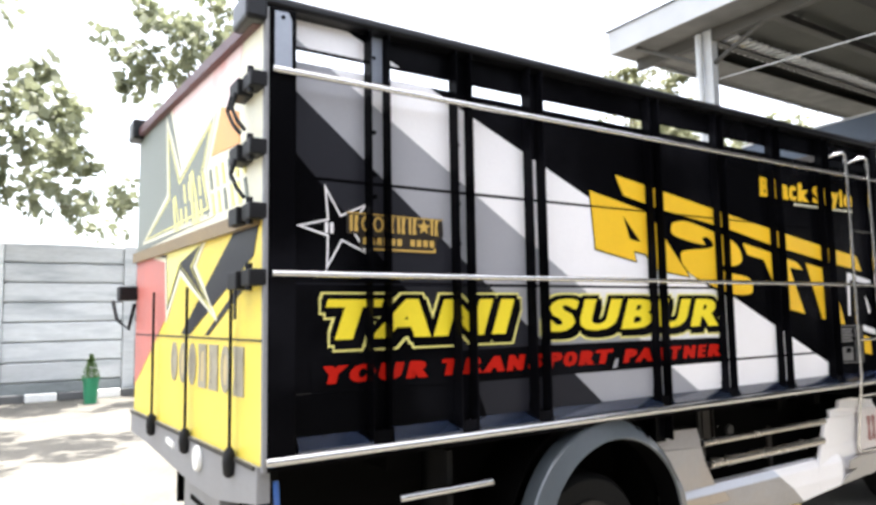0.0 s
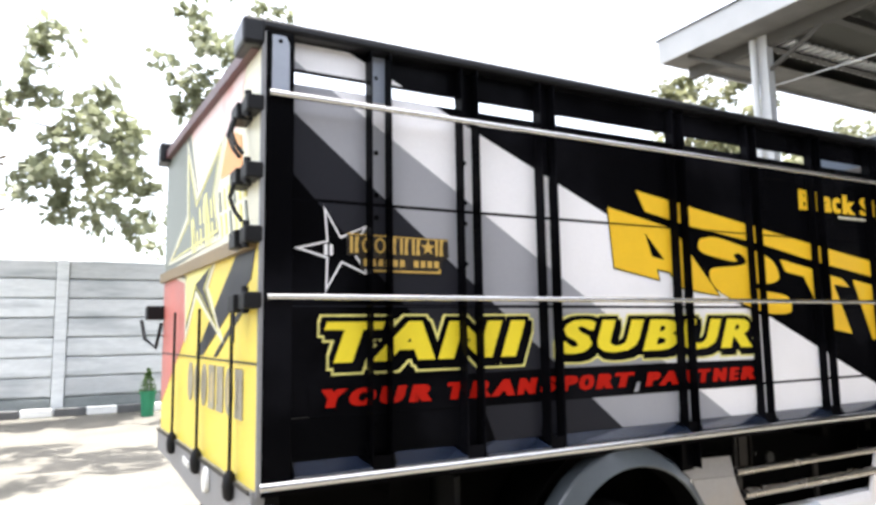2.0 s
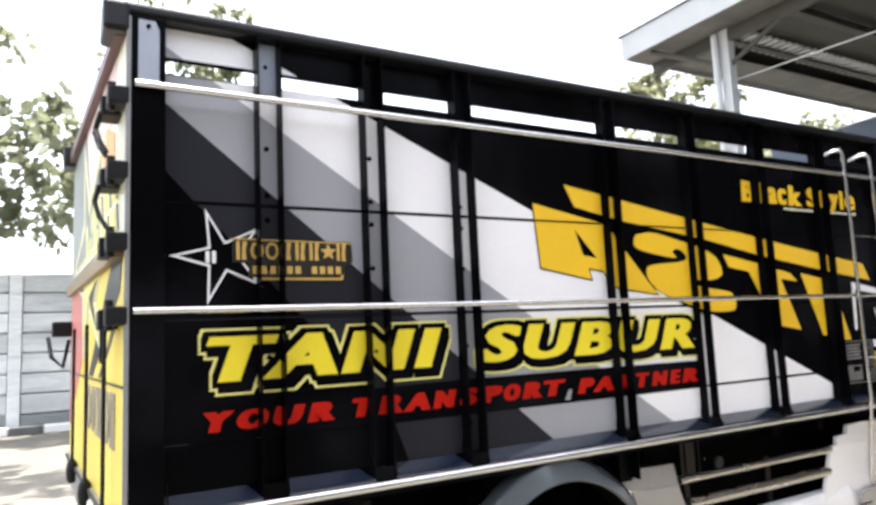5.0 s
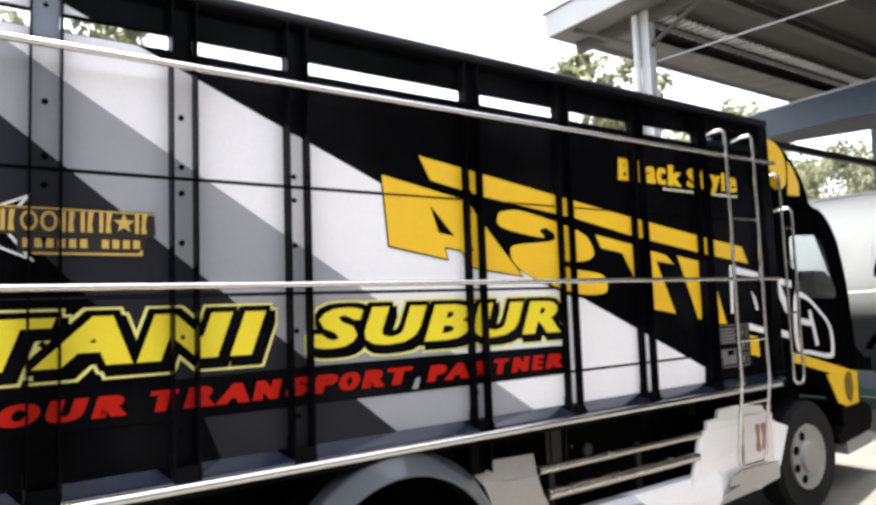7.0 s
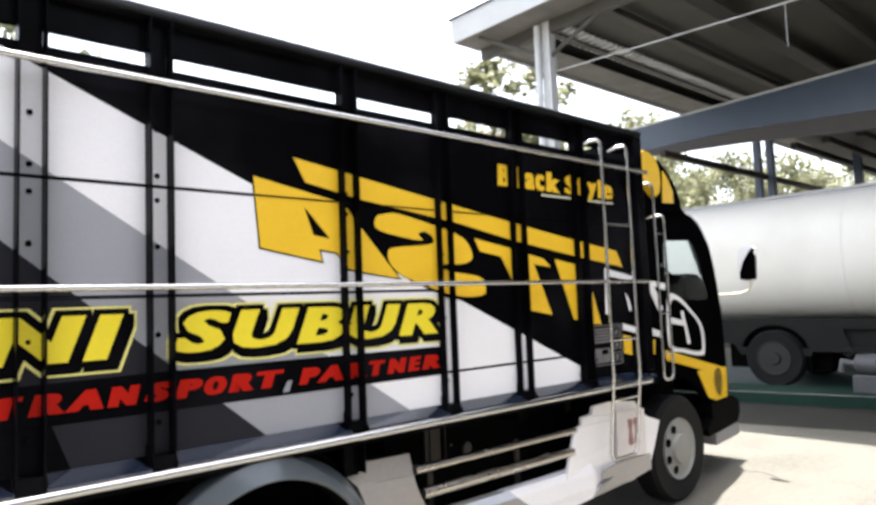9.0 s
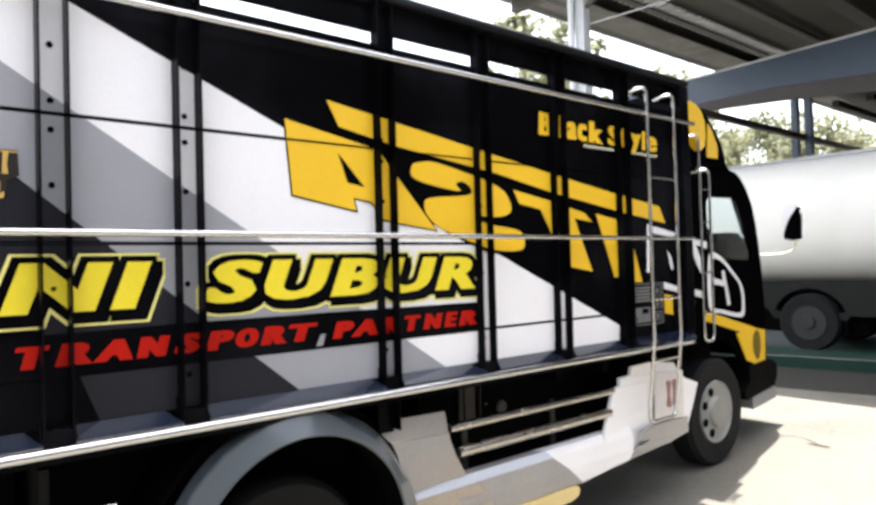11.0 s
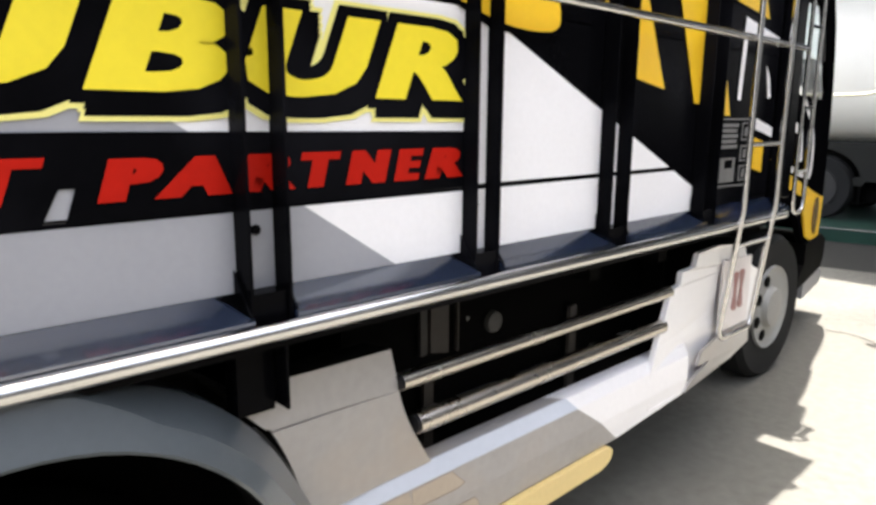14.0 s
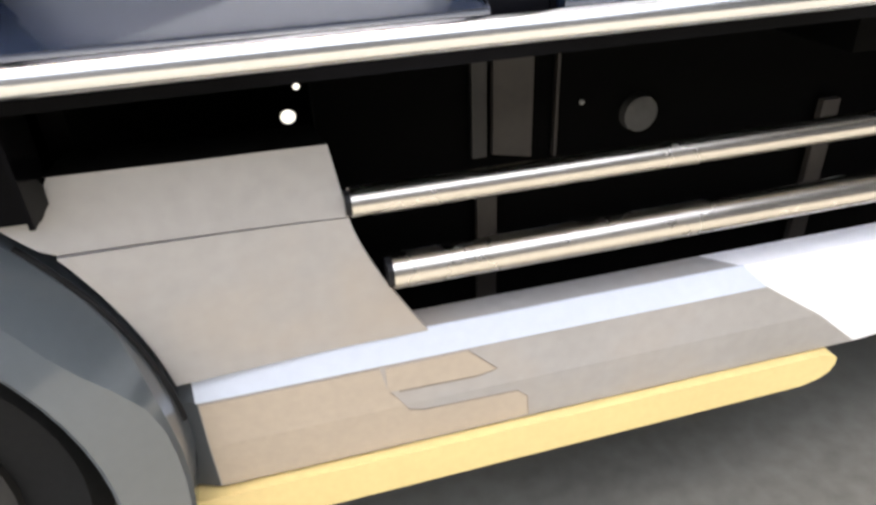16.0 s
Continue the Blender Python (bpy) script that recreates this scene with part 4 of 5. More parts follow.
def rear():
    def face(name, poly, d, mat, label="", holes=()):
        return part(name, sheet(poly, 0.985 - d, 0.989, holes, "x", rear_x), mat, bed_body, label)
    gate = face("tailgate", [(2.72, 1.12), (4.83, 1.12), (4.83, 2.06), (2.72, 2.06)], 0.0, GATE, "yellow tailgate with star graphics")
    face("upper_tailgate", [(2.72, 2.07), (4.83, 2.07), (4.83, 2.84), (2.72, 2.84)], 0.0, CREAM, "upper tailgate board with faded graphics")
    part("gate_cap", sheet([(2.74, 2.838), (4.83, 2.838), (4.83, 2.888), (2.74, 2.888)], 0.95, 1.0, (), "x", rear_x), MAROON, bed_body)
    part("gate_rib", sheet([(2.74, 2.035), (4.83, 2.035), (4.83, 2.095), (2.74, 2.095)], 0.955, 0.985, (), "x", rear_x), RIBGOLD, bed_body)
    face("graphic_stripe", [(4.12, 2.07), (4.83, 2.07), (4.83, 1.28), (4.71, 1.34), (4.12, 1.68)], 0.003, PINK)
    face("graphic_stripe", [(4.83, 2.1), (4.83, 2.836), (4.1, 2.836), (3.86, 2.45), (3.64, 2.14)], 0.003, GREEN)
    face("graphic_stripe", [(2.95, 2.836), (4.05, 2.836), (3.84, 2.46), (3.33, 2.62), (3.02, 2.6)], 0.003, ROSE)
    face("graphic_stripe", [(3.21, 2.63), (2.99, 2.55), (2.97, 2.41), (3.35, 2.43)], 0.004, ORANGE)
    face("graphic_stripe", [(2.98, 2.07), (2.74, 2.07), (2.81, 1.92), (3.66, 1.6), (3.81, 1.6)], 0.003, DARK)
    face("graphic_stripe", [(2.86, 1.86), (2.76, 1.86), (3.36, 1.6), (3.42, 1.6)], 0.003, DARK)
    upper = [(4.17, 2.825), (3.86, 2.45), (3.27, 2.66), (3.43, 2.38), (3.3, 2.14), (4.7, 2.14), (4.12, 2.37)]
    lower = [(4.62, 2.07), (4.14, 1.99), (4.1, 1.66), (3.83, 1.9), (3.23, 1.66), (3.56, 1.93), (3.38, 2.07)]
    for p, fill in ((upper, GREEN), (lower, DARK)):
        q = grow(p, -0.028)
        face("star_edge", p, 0.005, CREAM, "", [q])
        face("star_line", grow(p, -0.045), 0.006, PALE, "", [grow(p, -0.056)])
        face("star", q, 0.004, fill)
    for k in range(7):
        a = 2.90 + 0.16 * k
        w = 0.12
        if k in (1, 4, 5, 6):
            o = [(a + w / 2 + w / 2 * math.cos(i * math.pi / 8), 1.46 + 0.1 * math.sin(i * math.pi / 8)) for i in range(16)]
            q = [(a + w / 2 + w / 4 * math.cos(i * math.pi / 8), 1.46 + 0.068 * math.sin(i * math.pi / 8)) for i in range(16)]
        else:
            o = [(a, 1.36), (a + w, 1.36), (a + w * 0.9, 1.46), (a + w, 1.56), (a, 1.56)]
            q = [(a + 0.03, 1.39), (a + w - 0.03, 1.39), (a + w - 0.04, 1.52), (a + 0.03, 1.53)]
        face("graphic_block", o, 0.006, GREYLETTER, "", [q])
        face("graphic_block", q, 0.004, TAN if k % 2 else GREYLETTER)
    for k in range(12):
        a = 2.86 + 0.085 * k
        for dz in (0.0, 0.12):
            face("graphic_scribble", [(a + 0.3 * dz, 2.15 + dz), (a + 0.03 + 0.3 * dz, 2.15 + dz), (a + 0.06 + 0.3 * dz, 2.25 + dz), (a + 0.035 + 0.3 * dz, 2.25 + dz)], 0.005, PALE if (k + int(dz * 10)) % 3 else GREEN)
    face("graphic_scribble", [(3.5, 2.14), (3.62, 2.14), (3.7, 2.4), (3.64, 2.42)], 0.006, PALE, "", [[(3.55, 2.17), (3.6, 2.17), (3.65, 2.35), (3.63, 2.36)]])
    face("graphic_scribble", [(3.85, 2.14), (3.95, 2.14), (4.0, 2.32), (3.95, 2.34)], 0.006, PALE, "", [[(3.88, 2.17), (3.93, 2.17), (3.96, 2.28), (3.94, 2.29)]])
    face("gate_seam", [(2.72, 1.585), (4.83, 1.585), (4.83, 1.592), (2.72, 1.592)], 0.006, DARK)
    part("corner_strip", cube(0.984, 0.999, SKIN - 0.072, SKIN - 0.045, 1.1, 2.9), BUMPER, bed_body)
    # latches at the corner
    for z, straps in ((2.605, 2), (2.335, 1), (2.085, 0), (1.83, 0)):
        bm = cube(0.925, 0.995, 2.69, 2.80, z - 0.032, z + 0.032, 0.008)
        box(bm, 0.91, 0.975, 2.81, 2.93, z - 0.042, z + 0.028, 0.006)
        latch = part("latch", bm, CABLE, bed_body, "black tailgate latch")
        part("latch_bolt", tube([(0.94, 2.74, z - 0.05), (0.94, 2.74, z + 0.055)], 0.014, 8), CABLE, latch)
        for k in range(straps):
            y = 2.83 + 0.06 * k
            part("latch_strap", tube([(0.91, y, z - 0.03), (0.895, y + 0.01, z - 0.09), (0.91, y - 0.02, z - 0.15), (0.93, y - 0.05, z - 0.19)], 0.009, 6), CABLE, latch)
        if z < 1.9:
            part("latch_strap", cube(0.918, 0.926, 2.845, 2.87, 1.67, 1.79, 0.003), CABLE, latch)
    bm = cube(0.76, 0.87, FAR - 0.04, FAR + 0.1, 1.8, 1.89, 0.01)
    latch = part("latch", bm, CABLE, bed_body)
    part("latch_strap", tube([(0.74, FAR + 0.1, 1.8), (0.76, FAR + 0.05, 1.68), (0.82, FAR, 1.62), (0.85, FAR - 0.02, 1.78)], 0.012, 6), CABLE, latch)
    # hanging rods with weights
    for y in (2.98, 3.61, 4.26):
        x = 0.955 + rear_x(y)
        rod = part("lock_rod", tube([(x, y, 1.83), (x, y, 1.12)], 0.0075, 8), CABLE, bed_body, "black lock rod")
        part("rod_weight", disc(bmesh.new(), x, y, 1.09, [(0.01, 0.07), (0.024, 0.05), (0.029, 0.01), (0.024, -0.035), (0.01, -0.05)], 12, "z"), CABLE, rod, "", True)
    # rear bumper with lamps
    part("rear_bumper", sheet([(2.72, 0.985), (3.2, 0.907), (3.57, 0.912), (4.4, 0.975), (4.83, 0.99), (4.83, 1.12), (2.72, 1.12)], 0.97, 1.02, (), "x", rear_x), BUMPER, truck, "grey painted rear bumper beam with a bowed lower edge")
    part("bumper_lip", sheet([(2.74, 1.105), (4.83, 1.105), (4.83, 1.121), (2.74, 1.121)], 0.962, 0.969, (), "x", rear_x), DARKSTEEL, truck)
    part("rear_lamp", disc(bmesh.new(), 0.97 + rear_x(3.43), 3.43, 1.045, [(0.052, -0.02), (0.058, -0.012), (0.058, 0.0)], 20, "x"), LENS, truck, "round pale rear lamp", True)
    part("rear_reflector", sheet([(3.84, 1.028), (3.98, 1.04), (3.98, 1.068), (3.84, 1.056)], 0.962, 0.97, (), "x", rear_x), LENS, truck, "small pale reflector")
    foot = part("step_box", cube(1.03, 1.3, 3.46, 4.18, 0.64, 0.85, 0.012), BUMPER, truck, "grey painted rear step box")
    part("step_slot", cube(1.024, 1.031, 3.62, 4.0, 0.73, 0.755), CHASSIS, foot)
    part("hose_end", tube([(1.045, 2.725, 1.06), (1.047, 2.72, 0.98), (1.06, 2.73, 0.88)], 0.012, 8), BLUE, truck, "blue hose hanging under the corner", True)


rear()


# ---- under the bed ----
def wheel(x, y, r, name_label, rim_paint=RIM, cover=False, rim_size=1.0):
    bm = disc(bmesh.new(), x, y, r, [(r * 0.62 * rim_size, 0.02), (r * 0.93, 0.0), (r, 0.035), (r, 0.19), (r * 0.94, 0.22), (r * 0.6 * rim_size, 0.22)], 48)
    w = part("wheel", bm, RUBBER, truck, name_label, True)
    k = r * rim_size
    bm = disc(bmesh.new(), x, y, r, [(k * 0.67, 0.03), (k * 0.66, 0.0), (k * 0.62, 0.012), (k * 0.55, 0.02), (k * 0.34, 0.012), (k * 0.3, -0.02), (k * 0.12, -0.028)], 40)
    rim = part("rim", bm, rim_paint, w, "dusty grey steel rim", True)
    for i in range(8):
        a = 2 * math.pi * (i + 0.5) / 8
        if cover and math.cos(a) > 0:
            continue
        part("rim_hole", disc(bmesh.new(), x + k * 0.47 * math.cos(a), y + 0.014, r + k * 0.47 * math.sin(a), [(0.034, -0.004), (0.036, 0.02)], 14), CHASSIS, rim)
    return w


wheel(6.80, 3.05, 0.44, "dusty front tyre", RIM, True, 0.86)
wheel(6.80, 4.36, 0.44, "dusty front tyre", RIM, False, 0.86)
# near rear rim coloured dark in place of shade in its recess
wheel(2.79, 2.86, 0.41, "dusty black rear tyre", DARKSTEEL)
wheel(2.79, 4.44, 0.41, "dusty black rear tyre")

def chassis_rail(y, holes):
    """A channel-shaped rail with round holes through its web."""
    rings = [[(x + r * math.cos(k), z + r * math.sin(k)) for k in (2 * math.pi * i / 16 for i in range(16))] for x, z, r in holes]
    bm = sheet([(1.1, 0.726), (7.3, 0.726), (7.3, 0.994), (1.1, 0.994)], y, y + 0.008, rings)
    box(bm, 1.1, 7.3, y, y + 0.07, 0.716, 0.7255)
    box(bm, 1.1, 7.3, y, y + 0.07, 0.9945, 1.004)
    return part("chassis_rail", bm, CHASSIS, truck, "black channel-shaped chassis rail")


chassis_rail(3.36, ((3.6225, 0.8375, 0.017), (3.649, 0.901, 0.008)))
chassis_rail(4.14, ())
part("axle", tube([(2.79, 3.1, 0.41), (2.79, 4.5, 0.41)], 0.09, 12), CHASSIS, truck)
part("axle", tube([(6.80, 3.2, 0.4), (6.80, 4.4, 0.4)], 0.07, 12), CHASSIS, truck)
# black sheet standing in for the deep shade under the bed
part("shade_panel", cube(3.655, 5.3, 3.02, 3.05, 0.45, 1.1), CHASSIS, truck)
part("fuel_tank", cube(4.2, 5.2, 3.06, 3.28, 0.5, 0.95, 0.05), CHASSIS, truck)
for x in (1.6, 4.55, 5.0):
    part("cross_member", cube(x - 0.03, x + 0.03, 2.82, 4.7, 1.01, 1.098), CHASSIS, truck)
# steel straps that carry the guard pipes
part("hanger", sheet([(3.962, 0.845), (4.036, 0.83), (4.036, 1.098), (3.962, 1.098)], 2.995, 3.01), UNDERSTEEL, truck, "dusty brown steel hanger plate")
part("hanger", cube(3.925, 3.952, 3.0, 3.015, 0.84, 1.098), DARKSTEEL, truck)
part("hanger", cube(3.93, 3.968, 2.99, 3.005, 0.5, 0.80), UNDERSTEEL, truck)
part("hanger", cube(4.66, 4.70, 2.99, 3.005, 0.5, 0.86), UNDERSTEEL, truck)
part("panel_lip", cube(4.085, 4.09, 3.005, 3.019, 0.82, 1.09), UNDERSTEEL, truck)
part("panel_rivet", disc(bmesh.new(), 4.142, 3.018, 0.913, [(0.004, -0.004), (0.006, 0.0)], 8), RIM, truck)
# unseen far sheet added so sunlit ground doesn't show through
part("far_light_block", cube(1.1, 6.1, 4.66, 4.70, 0.56, 1.1), CHASSIS, truck, "black sheet on the far side, added to block light")
# black wall added behind the wheel to stop light coming through
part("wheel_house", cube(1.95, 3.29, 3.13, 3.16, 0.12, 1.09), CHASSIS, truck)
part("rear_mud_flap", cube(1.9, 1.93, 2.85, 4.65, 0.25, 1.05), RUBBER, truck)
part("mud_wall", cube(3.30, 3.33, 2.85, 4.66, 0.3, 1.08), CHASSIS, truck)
# sheet and plate added to keep sun from passing between bed and cab
part("gap_filler", cube(5.906, 6.114, 2.925, 2.945, 1.15, 2.56), BLACK, truck, "black filler sheet between bed and cab, added to block sun")
part("gap_plate", cube(5.906, 6.114, 2.946, 4.7, 1.2, 1.24), CHASSIS, truck)
# dark boxes added as mass to block light through the chassis
part("under_filler", cube(1.15, 1.85, 3.0, 4.6, 0.55, 1.05), CHASSIS, truck)
part("gearbox", cube(5.2, 6.1, 3.45, 4.1, 0.4, 1.0, 0.08), CHASSIS, truck)
part("battery_box", cube(5.2, 5.95, 2.92, 3.28, 0.5, 0.98), CHASSIS, truck)
part("round_cap", disc(bmesh.new(), 4.258, 3.01, 0.88, [(0.02, -0.012), (0.034, -0.008), (0.036, 0.01)], 20), CAPGREY, truck, "round grey cap", True)
for z, x0, x1, y, r in ((0.889, 3.676, 5.03, 2.80, 0.023), (0.761, 3.728, 4.99, 2.80, 0.029)):
    bar = part("guard_pipe", tube([(x0, y, z), (x1, y, z)], r, 14), GUARD, truck, "brushed steel guard pipe", True)
    part("pipe_plug", tube([(x0 - 0.008, y, z), (x0 + 0.001, y, z)], r * 0.8, 12), CABLE, bar)
part("drop_bracket", sheet([(3.215, 0.953), (3.296, 0.953), (3.296, 1.1), (3.215, 1.1)], SKIN - 0.02, SKIN + 0.03), BLACK, truck)
part("drop_flange", cube(3.298, 3.304, SKIN - 0.068, SKIN + 0.03, 0.965, 1.1), BLACK, truck)


# ---- fenders and skirts ----
def arc_sweep(cx, cz, prof, a0, a1, n=28):
    """A (radius, depth) outline swept round an arc."""
    bm = bmesh.new()
    rings = []
    for i in range(n + 1):
        a = radians(a0 + (a1 - a0) * i / n)
        rings.append([bm.verts.new((cx + r * math.cos(a), y, cz + r * math.sin(a))) for r, y in prof])
    m = len(prof)
    for p, q in zip(rings, rings[1:]):
        for j in range(m):
            bm.faces.new((p[j], p[(j + 1) % m], q[(j + 1) % m], q[j]))
    bm.faces.new(rings[0])
    bm.faces.new(rings[-1])
    return bm


def fender():
    """Folded sheet round the wheel: a near-upright lip, then a slope back to the outer edge, widest over the front quarter."""
    cx, cz = 2.81, 0.55
    rings = []
    for i in range(45):
        a = -22 + 224 * i / 44
        f = max(0.0, min(1.0, (a - 12) / 14)) * max(0.0, min(1.0, (80 - a) / 16))
        prof = [(0.478, 2.80), (0.478, 2.655), (0.485, 2.65), (0.566 - 0.041 * f, 2.688 - 0.014 * f), (0.572, 2.698 + 0.052 * f), (0.572, 2.78 + 0.03 * f), (0.562, 2.80)]
        k = radians(a)
        rings.append([(cx + r * math.cos(k), y, cz + r * math.sin(k)) for r, y in prof])
    bm = bmesh.new()
    vs = [[bm.verts.new(p) for p in ring] for ring in rings]
    n = len(vs[0])
    for p, q in zip(vs, vs[1:]):
        for j in range(n):
            bm.faces.new((p[j], p[(j + 1) % n], q[(j + 1) % n], q[j]))
    bm.faces.new(vs[0])
    bm.faces.new(vs[-1])
    ob = part("rear_fender", bm, FENDER, truck, "blue-grey painted rear fender with a sloped front quarter")
    ob.data.polygons.foreach_set("use_smooth", [True] * len(ob.data.polygons))
    ob.data.set_sharp_from_angle(angle=radians(20))
    liner = arc_sweep(cx, cz, [(0.60, 2.80), (0.61, 2.80), (0.61, 3.12), (0.60, 3.12)], -14, 194)
    part("fender_liner", liner, CHASSIS, ob, "black inner liner", True)
    part("fender_lining", arc_sweep(cx, cz, [(0.4755, 2.662), (0.4775, 2.662), (0.4775, 2.80), (0.4755, 2.80)], -21, 201), CHASSIS, ob, "black sheet inside the fold", True)
    seal = [(cx + 0.574 * math.cos(k), 2.757, cz + 0.574 * math.sin(k)) for k in (radians(4 + 3 * i) for i in range(13))]
    part("fender_seal", tube(seal, 0.0045, 6), CABLE, ob, "black rubber seal")
    return ob


fender()


# panel beside the fender: flat upper plate with a folded top, hollow curved lower plate
def bowed(x):
    """The plates swing out towards the fender."""
    return 2.797 - 0.045 * max(0.0, min(1.0, (3.66 - x) / 0.4)) ** 1.3


bm = bmesh.new()
upper_edge = ((3.24, 0.945), (3.26, 0.960), (3.30, 0.966), (3.302, 0.998), (3.48, 0.986), (3.655, 0.978))
lower_edge = ((3.24, 0.944), (3.285, 0.898), (3.672, 0.868))
faces = []
for back in (0.0, 0.006):
    rows = []
    for k in range(25):
        t = k / 24
        xs, xb = 3.24 + 0.415 * t, 3.24 + 0.432 * t
        za, zb = (float(np.interp(x, [p[0] for p in line], [p[1] for p in line])) for x, line in ((xs, upper_edge), (xb, lower_edge)))
        rows.append([bm.verts.new((x, bowed(x) + 0.12 * (z - 0.87) + back, z)) for x, z in ((xs, za), (0.5 * (xs + xb), 0.5 * (za + zb)), (xb, zb))])
    for p, q in zip(rows, rows[1:]):
        for i in range(2):
            bm.faces.new((p[i], q[i], q[i + 1], p[i + 1]))
    faces.append([r[0] for r in rows] + rows[-1][1:] + [r[2] for r in rows[-2::-1]] + [rows[0][1]])
for i in range(len(faces[0])):
    k = (i + 1) % len(faces[0])
    bm.faces.new((faces[0][i], faces[0][k], faces[1][k], faces[1][i]))
bmesh.ops.recalc_face_normals(bm, faces=bm.faces)
upper_plate = part("fender_plate", bm, SKIRT, truck, "beige-grey upper side plate", True)
# flange gets a dark colour in place of shade from the bed
bm = bmesh.new()
rim_a = [bm.verts.new((x, bowed(x) + 0.0145, z)) for x, z in ((3.303, 0.9985), (3.48, 0.9865), (3.654, 0.9785))]
rim_b = [bm.verts.new((x, bowed(x) + 0.095, z)) for x, z in ((3.32, 0.999), (3.48, 0.988), (3.64, 0.98))]
for i in range(2):
    bm.faces.new((rim_a[i], rim_a[i + 1], rim_b[i + 1], rim_b[i]))
bmesh.ops.solidify(bm, geom=list(bm.faces), thickness=0.003)
part("plate_flange", bm, GUNMETAL, upper_plate, "folded top edge coloured dark for the shade under the bed")
bm = bmesh.new()
shells = []
for back in (0.0, 0.01):
    rows = []
    for i in range(13):
        t = i / 12
        z = 0.866 - t * 0.228
        xl = 2.81 + math.sqrt(0.577 ** 2 - (z - 0.55) ** 2)
        xr = 3.672 + 0.108 * t ** 1.35
        row = []
        for j in range(9):
            x = xl + (xr - xl) * j / 8
            row.append(bm.verts.new((x, bowed(x) * (1 - 0.45 * t * t) + 2.79 * 0.45 * t * t + back, z + 0.028 * (1 - t) * (1 - j / 8))))
        rows.append(row)
    for p, q in zip(rows, rows[1:]):
        for j in range(8):
            bm.faces.new((p[j], p[j + 1], q[j + 1], q[j]))
    shells.append(rows)
rims = [[r[0] for r in rows] + rows[-1][1:] + [r[-1] for r in rows[-2::-1]] + rows[0][-2:0:-1] for rows in shells]
n = len(rims[0])
for i in range(n):
    bm.faces.new((rims[0][i], rims[0][(i + 1) % n], rims[1][(i + 1) % n], rims[1][i]))
part("flared_plate", bm, SKIRT, truck, "beige-grey hollow flared side plate", True)

# lower step skirt: grey at the rear, white towards the cab, parted by a slanting line
def skirt(profile, starts, ends):
    bm = bmesh.new()
    a = [bm.verts.new((x, y, z)) for x, (y, z) in zip(starts, profile)]
    b = [bm.verts.new((x, y, z)) for x, (y, z) in zip(ends, profile)]
    n = len(profile)
    for i in range(n):
        bm.faces.new((a[i], a[(i + 1) % n], b[(i + 1) % n], b[i]))
    bm.faces.new(a[::-1])
    bm.faces.new(b)
    return bm


STEP = [(2.847, 0.645), (2.80, 0.637), (2.782, 0.594), (2.778, 0.50), (2.785, 0.40), (2.80, 0.385), (2.847, 0.385)]
CUT = [4.32, 4.385, 4.43, 4.57, 4.69, 4.70, 4.70]
step = part("step_skirt", skirt(STEP, [3.40] * 7, CUT), SKIRT, truck, "beige-grey lower step skirt")
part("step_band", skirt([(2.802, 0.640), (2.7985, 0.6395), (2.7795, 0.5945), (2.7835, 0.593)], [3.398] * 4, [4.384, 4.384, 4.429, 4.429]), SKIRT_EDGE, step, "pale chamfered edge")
# the end face's shade is put into its darker colour
bm = bmesh.new()
near = [bm.verts.new((3.399, y, z)) for y, z in STEP]
away = [bm.verts.new((3.352, y + 0.02, z)) for y, z in STEP]
for i in range(len(STEP)):
    bm.faces.new((near[i], near[(i + 1) % len(STEP)], away[(i + 1) % len(STEP)], away[i]))
bm.faces.new(near)
bm.faces.new(away)
part("step_end", bm, STEPEND, step, "bevelled end coloured dark as a shaded face")
strip = [(3.345, 0.392), (4.60, 0.396), (4.628, 0.392), (4.642, 0.38), (4.643, 0.362), (4.634, 0.344), (4.612, 0.33), (4.57, 0.32), (3.345, 0.305)]
part("yellow_strip", sheet(strip, 2.768, 2.84), STRIP, step, "pale yellow strip under the skirt")
def skirt_face(z):
    """Depth of the skirt's face at a height."""
    return 2.778 + 0.004 * (z - 0.5) / 0.114 if z > 0.5 else 2.778 + 0.007 * (0.5 - z) / 0.1


for outline in ([(3.70, 0.536), (3.70, 0.586), (3.845, 0.588), (3.895, 0.538), (3.86, 0.532)], [(3.402, 0.402), (3.402, 0.588), (3.69, 0.588), (3.70, 0.54), (3.712, 0.525), (3.735, 0.487), (3.76, 0.479), (3.935, 0.475), (3.955, 0.455), (3.96, 0.405)]):
    bm = bmesh.new()
    for low, high in ((0.38, 0.5), (0.5, 0.62)):
        piece = clip(outline, 3.3, 4.1, low, high)
        if len(piece) > 2:
            plate(bm, piece, 0.0, 0.002)
    for v in bm.verts:
        v.co.y += skirt_face(v.co.z) - 0.0012
    part("repair_patch", bm, PATCH, step, "faded beige repair patch")
